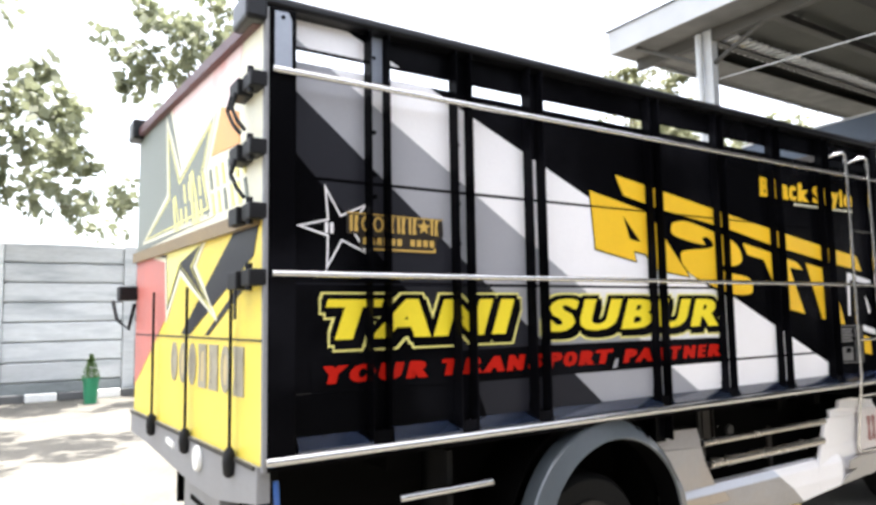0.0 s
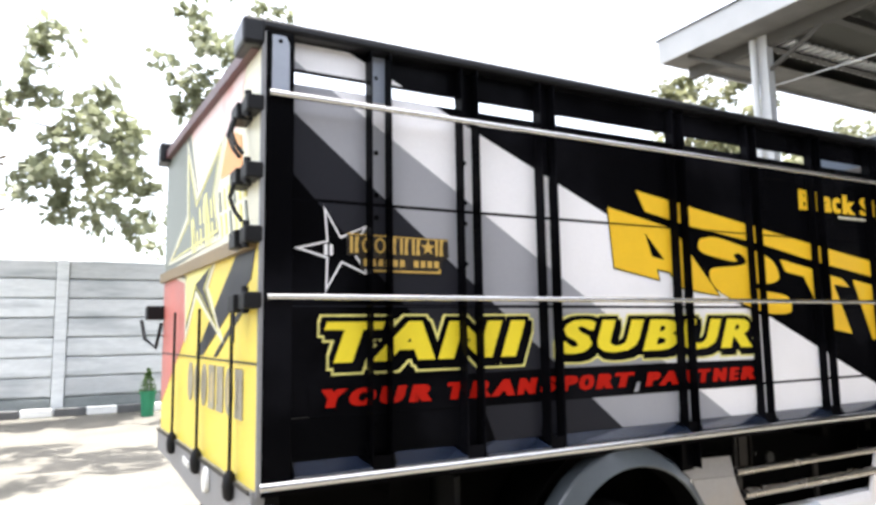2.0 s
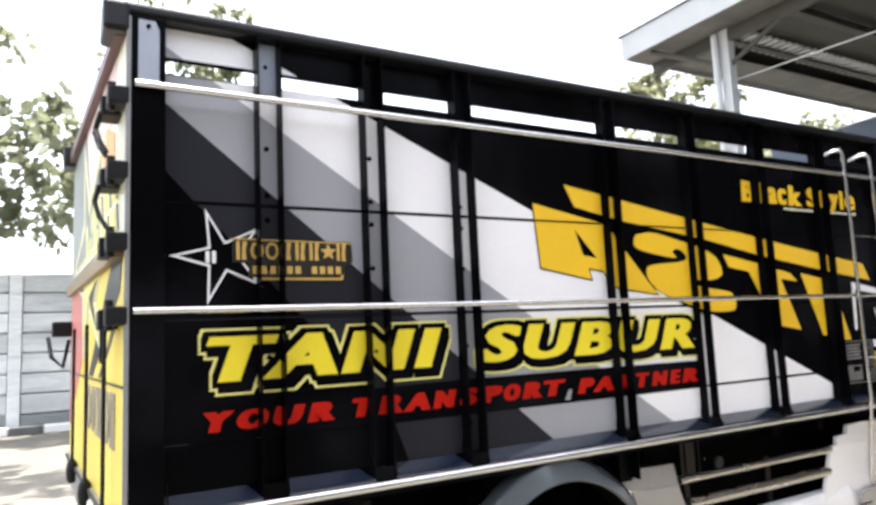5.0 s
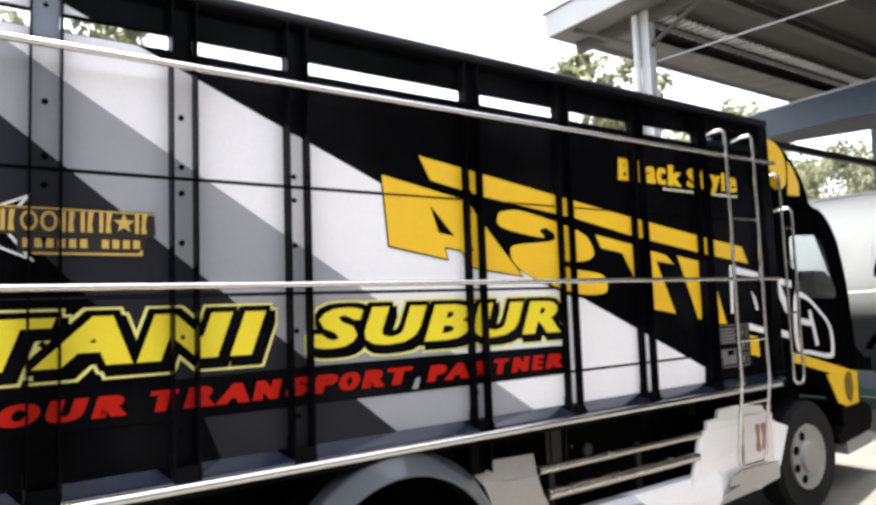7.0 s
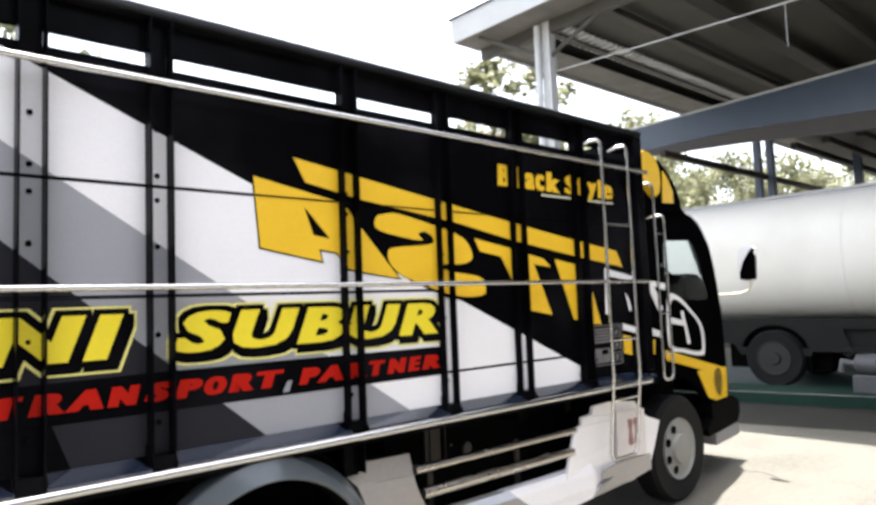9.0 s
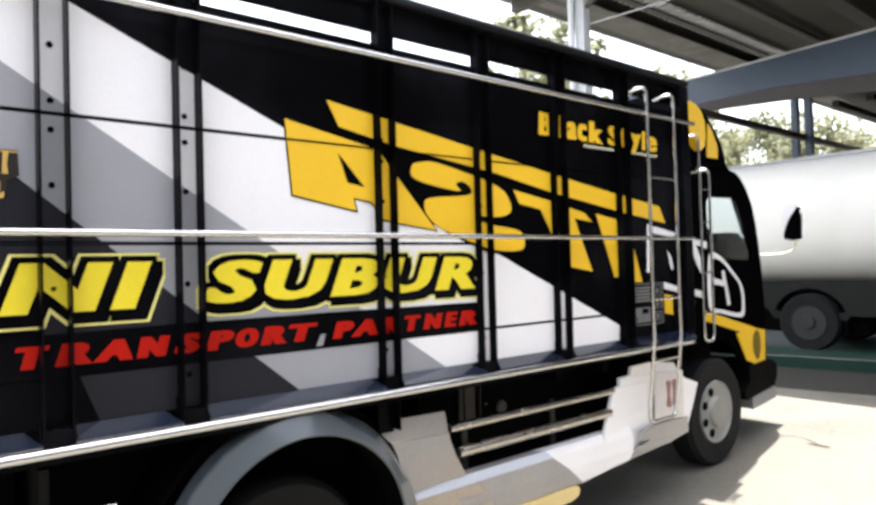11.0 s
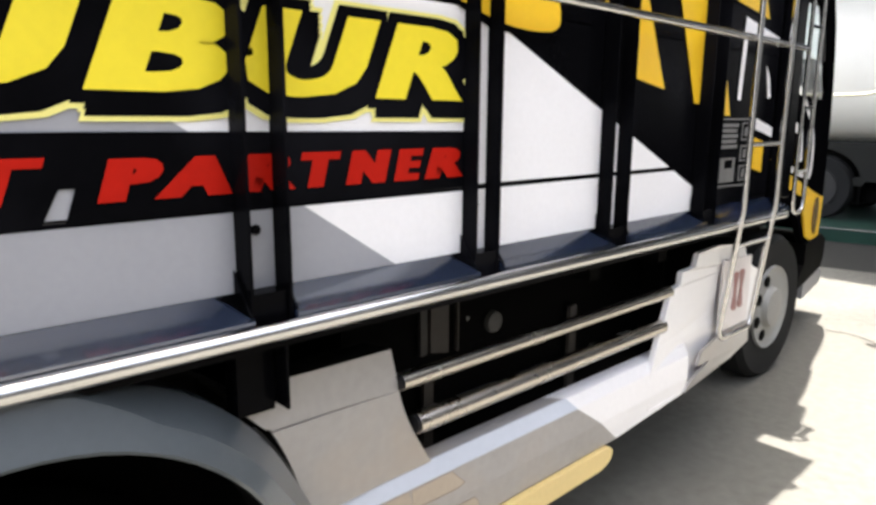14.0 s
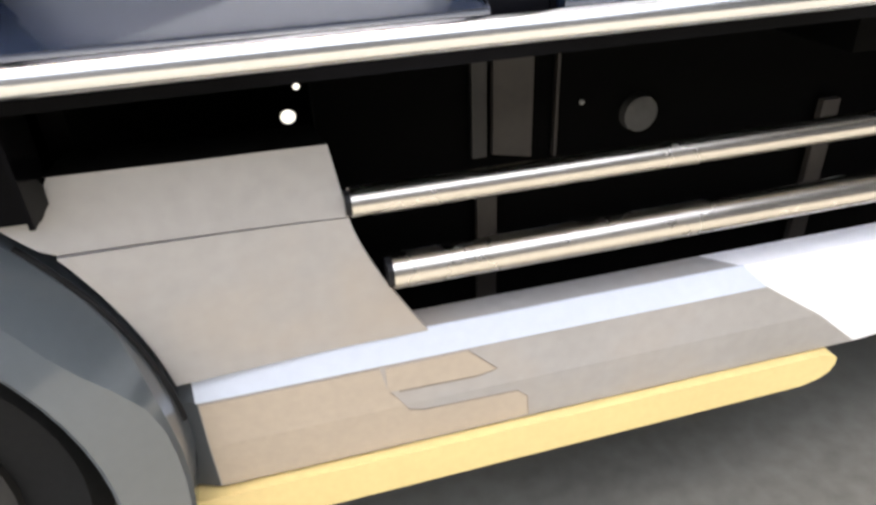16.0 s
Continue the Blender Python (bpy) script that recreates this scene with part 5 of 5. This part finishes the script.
for line in ([(3.845, 0.588), (3.895, 0.538), (3.86, 0.53), (3.72, 0.533)], [(3.704, 0.535), (3.735, 0.487), (3.76, 0.479), (3.935, 0.475), (3.955, 0.455), (3.96, 0.405)]):
    part("paint_edge", tube([(x, skirt_face(z) - 0.0008, z) for x, z in line], 0.0012, 5), SCRATCH, step, "thin brown edge of the patch")
bm = skirt(STEP, [x + 0.001 for x in CUT], [5.2] * 7)
for v in bm.verts:
    if v.co.x > 5.1:
        v.co.z = max(v.co.z, 0.43 + 0.3 * (v.co.z - 0.385))
part("white_step", bm, WHITE, truck, "white painted lower step skirt with a rising lower edge")
def flush(bm, proud=0.001):
    """Lays a flat sheet against the slightly bowed face of the skirt."""
    for v in bm.verts:
        v.co.y += skirt_face(min(v.co.z, 0.594)) - proud
    return bm


def swing(ob, base, start, slope):
    """Bends the part of a sheet ahead of start in towards the truck's middle, drawing it out as it goes."""
    ex, ey, ez = 1.42, 0.03, 1.727
    for v in ob.data.vertices:
        if v.co.x > start:
            k = (base - ey + slope * (ex - start)) / (base - ey - slope * (v.co.x - ex))
            v.co.y += (base - ey) * (k - 1)
            v.co.x, v.co.z = ex + (v.co.x - ex) * k, ez + (v.co.z - ez) * k
    return ob


white_panel = [(4.90, 0.60), (4.93, 0.685), (5.02, 0.90), (5.085, 0.91), (5.09, 0.96), (5.20, 0.965), (5.22, 1.018), (5.42, 1.023), (5.72, 0.99), (5.80, 0.90), (5.88, 0.86), (6.04, 0.81), (5.96, 0.66), (5.86, 0.50), (5.65, 0.455), (5.1, 0.447), (4.9, 0.44)]
white_skirt = swing(part("white_skirt", flush(sheet(white_panel, 0.0, 0.022)), WHITE, truck, "white painted side skirt panel"), 2.78, 5.3, 0.15)
patch = [(5.17, 0.437), (5.65, 0.462), (5.876, 0.489), (5.88, 0.596), (5.46, 0.605), (5.304, 0.586), (5.272, 0.532), (5.40, 0.525), (5.244, 0.487)]
swing(part("skirt_patch", flush(sheet(patch, 0.0, 0.012), 0.007), SKIRT, white_skirt, "bare beige-grey patch along the bottom"), 2.78, 5.3, 0.15)
emblem = swing(part("skirt_badge", sheet([(5.47, 0.625), (5.825, 0.61), (5.828, 0.926), (5.48, 0.948)], 2.774, 2.784), BLUSH, white_skirt, "pale pinkish plate with a faded red emblem"), 2.78, 5.3, 0.15)
for ex in (5.605, 5.68):
    swing(part("emblem_mark", sheet(rounded([(ex, 0.872), (ex + 0.06, 0.865), (ex + 0.045, 0.79), (ex + 0.06, 0.70), (ex, 0.71), (ex + 0.015, 0.79)], 3), 2.771, 2.775), EMBLEM, emblem, "faded red mark"), 2.78, 5.3, 0.15)
part("rear_step_bar", tube([(1.63, 2.82, 0.885), (2.13, 2.82, 0.885)], 0.02, 12), CHROME, truck, "polished rear step bar", True)


# ---- ladders ----
def ladder(x0, x1, y, top0, top1, bottom, rungs, r, back):
    bm = bmesh.new()
    inward = 0.055 if bottom < 0.8 else 0.0
    first = [(x0 - 0.09, back, top0 - 0.03), (x0 - 0.06, y + 0.035, top0 - 0.006), (x0 - 0.03, y + 0.008, top0), (x0 - 0.008, y, top0 - 0.014), (x0, y, top0 - 0.05), (x0, y, 1.2), (x0, y + inward, bottom + 0.05), (x0 + 0.01, y + inward, bottom + 0.015), (x0 + 0.04, y + inward, bottom), (x1 - 0.04, y + inward, bottom), (x1 - 0.01, y + inward, bottom + 0.015), (x1, y + inward, bottom + 0.05), (x1, y, 1.2), (x1, y, top1 - 0.05), (x1 - 0.008, y, top1 - 0.014), (x1 - 0.03, y + 0.008, top1), (x1 - 0.06, y + 0.035, top1 - 0.006), (x1 - 0.09, back, top1 - 0.03)]
    pipe(bm, first, r, 10)
    lad = part("ladder", bm, CHROME, truck, "polished steel pipe ladder", True)
    for z in rungs:
        dy = inward * max(0.0, (1.2 - z) / (1.2 - bottom))
        part("rung", tube([(x0, y + dy, z), (x1, y + dy, z)], r * 0.8, 8), CHROME, lad, "", True)
    return lad


ladder(5.285, 5.60, 2.65, 2.80, 2.80, 0.66, (2.23, 1.45, 1.055), 0.0115, SKIN - 0.02)
ladder(6.11, 6.248, 2.76, 2.60, 2.36, 1.10, (2.21, 1.97, 1.6, 1.3), 0.0105, 2.97)


# ---- cab ----
CAB0, CAB1 = 2.96, 4.70
OUT = [(6.12, 1.12), (6.12, 2.3), (6.2, 2.42), (6.9, 2.45), (7.1, 2.42), (7.19, 2.375), (7.29, 2.285), (7.385, 2.15), (7.445, 1.98), (7.495, 1.78), (7.53, 1.56), (7.55, 1.34), (7.56, 1.12), (7.56, 0.82), (7.2, 0.78), (7.1, 0.82), (6.98, 0.95), (6.8, 1.04), (6.5, 1.04), (6.35, 1.0)]
WIN = [(6.60, 1.915), (7.20, 1.895), (7.21, 1.96), (7.06, 2.21), (6.62, 2.195)]
DOOR_WIN = [(6.57, 1.70), (7.34, 1.68), (7.35, 1.74), (7.21, 1.97), (7.06, 2.21), (6.62, 2.195), (6.58, 2.16)]


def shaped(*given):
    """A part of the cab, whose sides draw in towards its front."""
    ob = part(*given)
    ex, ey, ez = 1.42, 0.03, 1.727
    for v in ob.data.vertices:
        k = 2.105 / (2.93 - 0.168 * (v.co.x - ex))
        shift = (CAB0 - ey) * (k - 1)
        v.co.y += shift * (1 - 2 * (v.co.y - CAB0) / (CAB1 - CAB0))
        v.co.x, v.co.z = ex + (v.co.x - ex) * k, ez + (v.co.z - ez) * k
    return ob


def moved(*given):
    """A part of the wing mirror, set ahead of the cab's corner."""
    ob = part(*given)
    for v in ob.data.vertices:
        v.co = (v.co.x * 1.023 - 0.033, v.co.y * 1.023, v.co.z * 1.023 - 0.04)
    return ob


def cab():
    bm = bmesh.new()
    plate(bm, OUT, CAB0, CAB0 + 0.05, [DOOR_WIN])
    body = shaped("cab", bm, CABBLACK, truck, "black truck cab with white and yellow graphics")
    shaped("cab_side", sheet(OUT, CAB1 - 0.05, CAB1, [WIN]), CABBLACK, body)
    inset = [(6.12, 2.3), (6.2, 2.42), (6.9, 2.45), (7.1, 2.42)]
    bm = bmesh.new()
    for (xa, za), (xb, zb) in zip(inset, inset[1:]):
        vs = [bm.verts.new(p) for p in ((xa, CAB0 + 0.05, za), (xb, CAB0 + 0.05, zb), (xb, CAB1 - 0.05, zb), (xa, CAB1 - 0.05, za))]
        bm.faces.new(vs)
    bmesh.ops.remove_doubles(bm, verts=bm.verts, dist=0.0005)
    bmesh.ops.solidify(bm, geom=list(bm.faces), thickness=0.03)
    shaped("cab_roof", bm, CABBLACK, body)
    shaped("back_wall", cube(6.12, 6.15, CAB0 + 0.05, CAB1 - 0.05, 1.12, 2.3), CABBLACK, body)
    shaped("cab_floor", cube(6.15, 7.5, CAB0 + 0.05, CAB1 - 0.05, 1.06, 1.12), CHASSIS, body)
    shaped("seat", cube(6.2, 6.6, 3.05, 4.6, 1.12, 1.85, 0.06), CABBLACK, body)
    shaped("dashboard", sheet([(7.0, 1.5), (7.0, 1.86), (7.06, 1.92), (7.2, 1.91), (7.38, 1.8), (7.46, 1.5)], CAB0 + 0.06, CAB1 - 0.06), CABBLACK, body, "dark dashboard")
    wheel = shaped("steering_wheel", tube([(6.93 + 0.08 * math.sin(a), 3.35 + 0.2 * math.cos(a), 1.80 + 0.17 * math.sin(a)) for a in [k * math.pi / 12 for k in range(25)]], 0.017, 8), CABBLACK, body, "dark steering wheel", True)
    shaped("column", tube([(6.93, 3.35, 1.80), (7.2, 3.35, 1.6)], 0.03, 8), CABLE, wheel)
    bm = bmesh.new()
    for line in ([(7.1, 2.42), (7.29, 2.285), (7.385, 2.15), (7.53, 1.56)],):
        for (xa, za), (xb, zb) in zip(line, line[1:]):
            vs = [bm.verts.new(p) for p in ((xa, CAB0 + 0.05, za), (xb, CAB0 + 0.05, zb), (xb, CAB1 - 0.05, zb), (xa, CAB1 - 0.05, za))]
            bm.faces.new(vs)
    bmesh.ops.remove_doubles(bm, verts=bm.verts, dist=0.0005)
    bmesh.ops.solidify(bm, geom=list(bm.faces), thickness=0.006)
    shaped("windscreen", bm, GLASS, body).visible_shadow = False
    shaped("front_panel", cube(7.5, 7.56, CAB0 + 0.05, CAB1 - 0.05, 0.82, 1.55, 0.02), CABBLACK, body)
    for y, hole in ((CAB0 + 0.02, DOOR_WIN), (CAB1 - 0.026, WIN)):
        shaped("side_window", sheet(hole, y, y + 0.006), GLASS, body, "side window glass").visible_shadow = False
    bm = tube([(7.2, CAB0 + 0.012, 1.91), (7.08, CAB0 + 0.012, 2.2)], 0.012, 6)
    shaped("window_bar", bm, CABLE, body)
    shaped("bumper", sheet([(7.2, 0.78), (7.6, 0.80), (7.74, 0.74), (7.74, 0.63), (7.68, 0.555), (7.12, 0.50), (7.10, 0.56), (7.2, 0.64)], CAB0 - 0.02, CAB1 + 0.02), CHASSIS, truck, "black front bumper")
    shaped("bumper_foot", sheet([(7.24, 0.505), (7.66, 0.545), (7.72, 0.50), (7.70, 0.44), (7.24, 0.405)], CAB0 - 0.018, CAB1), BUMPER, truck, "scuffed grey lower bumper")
    # round-cornered emblem: outline of a rounded D with a bar inside
    def ring(x0, x1, z0, z1, w):
        o = [(x0, z1 - 0.02), (x0 + 0.16, z1), (x0 + 0.36, z1 - 0.11), (x1, z0 + 0.26), (x1 + 0.03, z0 + 0.06), (x1 - 0.04, z0), (x0 + 0.2, z0 + 0.05), (x0 - 0.02, z0 + 0.12)]
        o = rounded(o)
        c = (sum(p[0] for p in o) / len(o), sum(p[1] for p in o) / len(o))
        q = [(c[0] + (1 - w) * (p[0] - c[0]), c[1] + (1 - w) * (p[1] - c[1])) for p in o]
        return sheet(o, CAB0 - 0.004, CAB0 - 0.001, [q])
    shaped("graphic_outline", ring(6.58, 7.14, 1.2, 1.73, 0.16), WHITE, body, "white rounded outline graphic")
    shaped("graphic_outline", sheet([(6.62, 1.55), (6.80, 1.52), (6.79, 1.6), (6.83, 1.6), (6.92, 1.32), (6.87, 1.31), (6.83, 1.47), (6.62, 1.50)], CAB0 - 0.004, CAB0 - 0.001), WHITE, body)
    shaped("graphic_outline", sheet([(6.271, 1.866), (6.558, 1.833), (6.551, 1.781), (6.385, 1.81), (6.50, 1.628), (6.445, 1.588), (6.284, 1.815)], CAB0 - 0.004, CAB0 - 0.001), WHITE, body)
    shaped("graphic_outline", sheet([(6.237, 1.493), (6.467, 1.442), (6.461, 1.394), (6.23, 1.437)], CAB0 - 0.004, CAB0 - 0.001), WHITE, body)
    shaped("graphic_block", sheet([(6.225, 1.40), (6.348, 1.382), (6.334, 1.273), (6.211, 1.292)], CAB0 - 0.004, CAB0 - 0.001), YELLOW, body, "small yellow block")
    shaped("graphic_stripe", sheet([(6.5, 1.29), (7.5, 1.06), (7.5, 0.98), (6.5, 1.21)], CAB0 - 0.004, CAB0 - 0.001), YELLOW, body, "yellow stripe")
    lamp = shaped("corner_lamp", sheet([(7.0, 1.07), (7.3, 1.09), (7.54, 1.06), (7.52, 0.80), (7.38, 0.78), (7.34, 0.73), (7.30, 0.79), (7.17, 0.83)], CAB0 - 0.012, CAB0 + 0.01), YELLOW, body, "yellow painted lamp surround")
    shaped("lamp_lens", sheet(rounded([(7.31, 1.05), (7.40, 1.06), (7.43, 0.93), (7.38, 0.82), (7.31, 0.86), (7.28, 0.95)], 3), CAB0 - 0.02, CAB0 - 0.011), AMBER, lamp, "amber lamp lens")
    # roof air deflector
    bm = sheet([(6.1, 2.64), (6.1, 2.80), (6.14, 2.86), (6.22, 2.895), (6.31, 2.885), (6.40, 2.84), (6.455, 2.76), (6.46, 2.65), (6.44, 2.575), (6.38, 2.535), (6.33, 2.56), (6.22, 2.66)], 2.88, CAB1 + 0.09)
    bmesh.ops.bevel(bm, geom=[e for e in bm.edges if abs(e.verts[0].co.y - e.verts[1].co.y) < 0.001 and len(e.link_faces) == 2 and e.calc_face_angle(0) > 1.0], offset=0.03, segments=3, affect="EDGES")
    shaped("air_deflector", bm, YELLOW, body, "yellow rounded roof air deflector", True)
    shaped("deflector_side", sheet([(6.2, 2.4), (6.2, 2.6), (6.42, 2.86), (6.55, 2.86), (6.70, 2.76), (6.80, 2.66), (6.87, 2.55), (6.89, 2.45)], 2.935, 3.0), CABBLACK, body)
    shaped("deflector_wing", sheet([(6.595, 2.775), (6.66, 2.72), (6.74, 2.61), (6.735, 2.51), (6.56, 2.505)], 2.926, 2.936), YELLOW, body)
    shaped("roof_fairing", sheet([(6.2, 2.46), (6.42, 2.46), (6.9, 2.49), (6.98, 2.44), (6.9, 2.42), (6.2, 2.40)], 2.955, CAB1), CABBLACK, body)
    # wing mirror on its arm
    arm = part("mirror_arm", tube([(8.11, 3.25, 1.72), (8.14, 3.05, 1.725), (8.05, 2.92, 1.75), (7.98, 2.87, 1.78), (7.98, 2.86, 1.86)], 0.012, 8), CREAM, body, "cream mirror arm", True)
    bm = bmesh.new()
    shape = rounded([(2.895, 2.05), (2.87, 2.14), (2.80, 2.165), (2.74, 2.145), (2.738, 2.0), (2.745, 1.86), (2.80, 1.84), (2.868, 1.85), (2.89, 1.93)], 3)
    plate(bm, shape, 7.79, 7.85, axis="x")
    bmesh.ops.bevel(bm, geom=[e for e in bm.edges if abs(e.verts[0].co.x - e.verts[1].co.x) < 0.001 and e.verts[0].co.x > 7.84 and len(e.link_faces) == 2 and abs(e.calc_face_angle(0)) > 0.5], offset=0.025, segments=3, affect="EDGES")
    mirror = moved("wing_mirror", bm, WHITE, arm, "white wing mirror with a dark glass", True)
    # what the mirror reflects is painted as a black sheet
    dark = [(2.737, 2.138), (2.765, 2.135), (2.79, 2.095), (2.838, 2.02), (2.876, 1.92), (2.878, 1.858), (2.80, 1.843), (2.741, 1.856), (2.733, 2.0)]
    moved("mirror_glass", sheet(dark, 7.782, 7.822, axis="x"), CABBLACK, mirror, "dark mirror glass")
    return body


cab()


# ---- plants ----
def potted_plant(x, y):
    top = root("potted_plant", (x, y, 0), "green plastic pot with a small conical shrub", "plant")
    part("pot", disc(bmesh.new(), x, y, 0.0, [(0.12, 0.0), (0.15, 0.46), (0.17, 0.46), (0.17, 0.52), (0.14, 0.52), (0.135, 0.46)], 24, "z"), POTGREEN, top, "green plastic pot", True)
    rng = random.Random(4)
    bm = bmesh.new()
    for i in range(700):
        h = rng.random()
        r = 0.2 * (1 - h) ** 0.8 * math.sqrt(rng.random())
        a = rng.uniform(0, 6.28)
        leaf(bm, Vector((x + r * math.cos(a), y + r * math.sin(a), 0.48 + 0.52 * h)), 0.045, rng)
    part("foliage", bm, SHRUB, top)
    return top


def leaf(bm, p, size, rng):
    d = Vector((rng.gauss(0, 1), rng.gauss(0, 1), rng.gauss(-0.3, 0.7))).normalized()
    s = d.cross(Vector((rng.gauss(0, 1), rng.gauss(0, 1), rng.gauss(0, 1)))).normalized()
    a, b = d * size, s * size * 0.38
    bm.faces.new([bm.verts.new(q) for q in (p, p + a * 0.5 + b, p + a, p + a * 0.5 - b)])


potted_plant(1.72, 15.95)


def tree(x, y, height, spread, seed, clumps, label, boughs=(), size=1.0, foliage=None):
    """A tapered trunk with limbs and a loose crown; boughs: ends of long limbs that hang out over the yard."""
    rng = random.Random(seed)
    top = root("tree", (x, y, 0), label, "tree", "trees behind the fence")
    bm = bmesh.new()
    trunk = []
    for i in range(7):
        t = i / 6
        trunk.append(Vector((x + 0.25 * math.sin(3 * t + seed), y + 0.2 * math.cos(2 * t + seed), height * 0.75 * t)))
    for a, b in zip(trunk, trunk[1:]):
        pipe(bm, [a, b], 0.17 - 0.11 * a.z / height, 10)
    tips = []
    for k in range(14):
        base = trunk[2 + k % 5]
        a = rng.uniform(0, 6.28)
        reach = spread * rng.uniform(0.5, 1.0)
        mid = base + Vector((math.cos(a) * reach * 0.5, math.sin(a) * reach * 0.5, rng.uniform(0.4, 1.2)))
        tip = base + Vector((math.cos(a) * reach, math.sin(a) * reach, rng.uniform(-0.3, 1.8)))
        pipe(bm, [base, mid], 0.05, 6)
        pipe(bm, [mid, tip], 0.025, 6)
        tips += [mid, tip, 0.5 * (mid + tip)]
    ends = []
    for bx, by, bz in boughs:
        end = Vector((bx, by, bz))
        base = min(trunk[3:], key=lambda p: (p - end).length)
        mid = 0.5 * (base + end) + Vector((0, 0, 0.7))
        pipe(bm, [base, mid], 0.035, 6)
        pipe(bm, [mid, end], 0.015, 5)
        ends.append(end)
    part("trunk", bm, BARK, top)
    bm = bmesh.new()
    for k in range(clumps):
        c = rng.choice(tips) + Vector((rng.gauss(0, 0.5), rng.gauss(0, 0.5), rng.gauss(0, 0.45)))
        for i in range(45):
            leaf(bm, c + Vector((rng.gauss(0, 0.22 * size), rng.gauss(0, 0.22 * size), rng.gauss(0, 0.17 * size))), size * rng.uniform(0.12, 0.24), rng)
    for e in ends:
        for k in range(5):
            c = e + Vector((rng.gauss(0, 0.32), rng.gauss(0, 0.4), rng.gauss(0, 0.28)))
            for i in range(26):
                leaf(bm, c + Vector((rng.gauss(0, 0.13), rng.gauss(0, 0.13), rng.gauss(0, 0.11))), size * rng.uniform(0.12, 0.24), rng)
    part("crown", bm, foliage or LEAF, top, "sparse crown of broad leaves")
    return top


OUT_A = ((-0.4, 16.0, 7.8), (-0.2, 16.4, 6.8), (0.1, 15.6, 5.3), (-0.25, 16.0, 4.3), (1.3, 16.8, 6.0), (1.2, 16.0, 5.2), (1.25, 16.4, 4.1), (1.0, 17.0, 5.1), (0.1, 16.0, 6.0), (0.5, 16.0, 6.6), (-0.8, 15.5, 5.0), (-1.2, 16.2, 6.4))
OUT_B = ((4.5, 17.9, 10.3), (3.2, 17.7, 10.2), (2.1, 15.2, 7.6), (2.5, 15.6, 6.8), (3.3, 15.0, 7.5), (2.1, 18.0, 4.4), (2.9, 15.2, 8.2), (3.9, 15.4, 8.0))
SHADE_BOUGHS = ((0.0, 12.3, 9.4), (0.4, 11.7, 9.5), (0.8, 10.9, 9.4), (-0.5, 12.6, 9.4), (1.6, 11.6, 9.6), (-0.2, 10.6, 9.6))
OUT_D = ((20.4, 18.5, 10.5), (21.2, 18.4, 11.2), (22.0, 18.5, 10.8), (24.3, 18.6, 11.4), (22.8, 18.5, 11.7), (26.5, 18.8, 11.3))
# out-of-view tree added for the mottled shadow on the ground
tree(-6.8, 11.2, 11.5, 2.0, 11, 8, "unseen leafy tree added to cast shade on the yard", SHADE_BOUGHS, 1.35)
tree(-3.4, 18.9, 9.5, 3.2, 3, 40, "tall leafy tree behind the concrete fence", OUT_A, 1.35)
tree(4.9, 19.4, 8.6, 2.2, 8, 10, "tall leafy tree behind the concrete fence", OUT_B, 1.35)
tree(-8.0, 19.6, 9.0, 3.5, 5, 50, "tall leafy tree behind the concrete fence")
for i, (x, y, h) in enumerate(((23, 20, 11.5), (28, 20.5, 12.5), (33, 20, 13.0), (38, 21, 12.0), (45, 21.5, 11.0), (46, 18, 11.5), (53, 19, 11.5), (52, 25, 12.5), (60, 14, 12.0), (42, 26, 13.0))):
    tree(x, y, h, 3.6, 20 + i, 130, "sunlit leafy tree beyond the canopy", OUT_D if i == 0 else (), 1.7, FARLEAF)
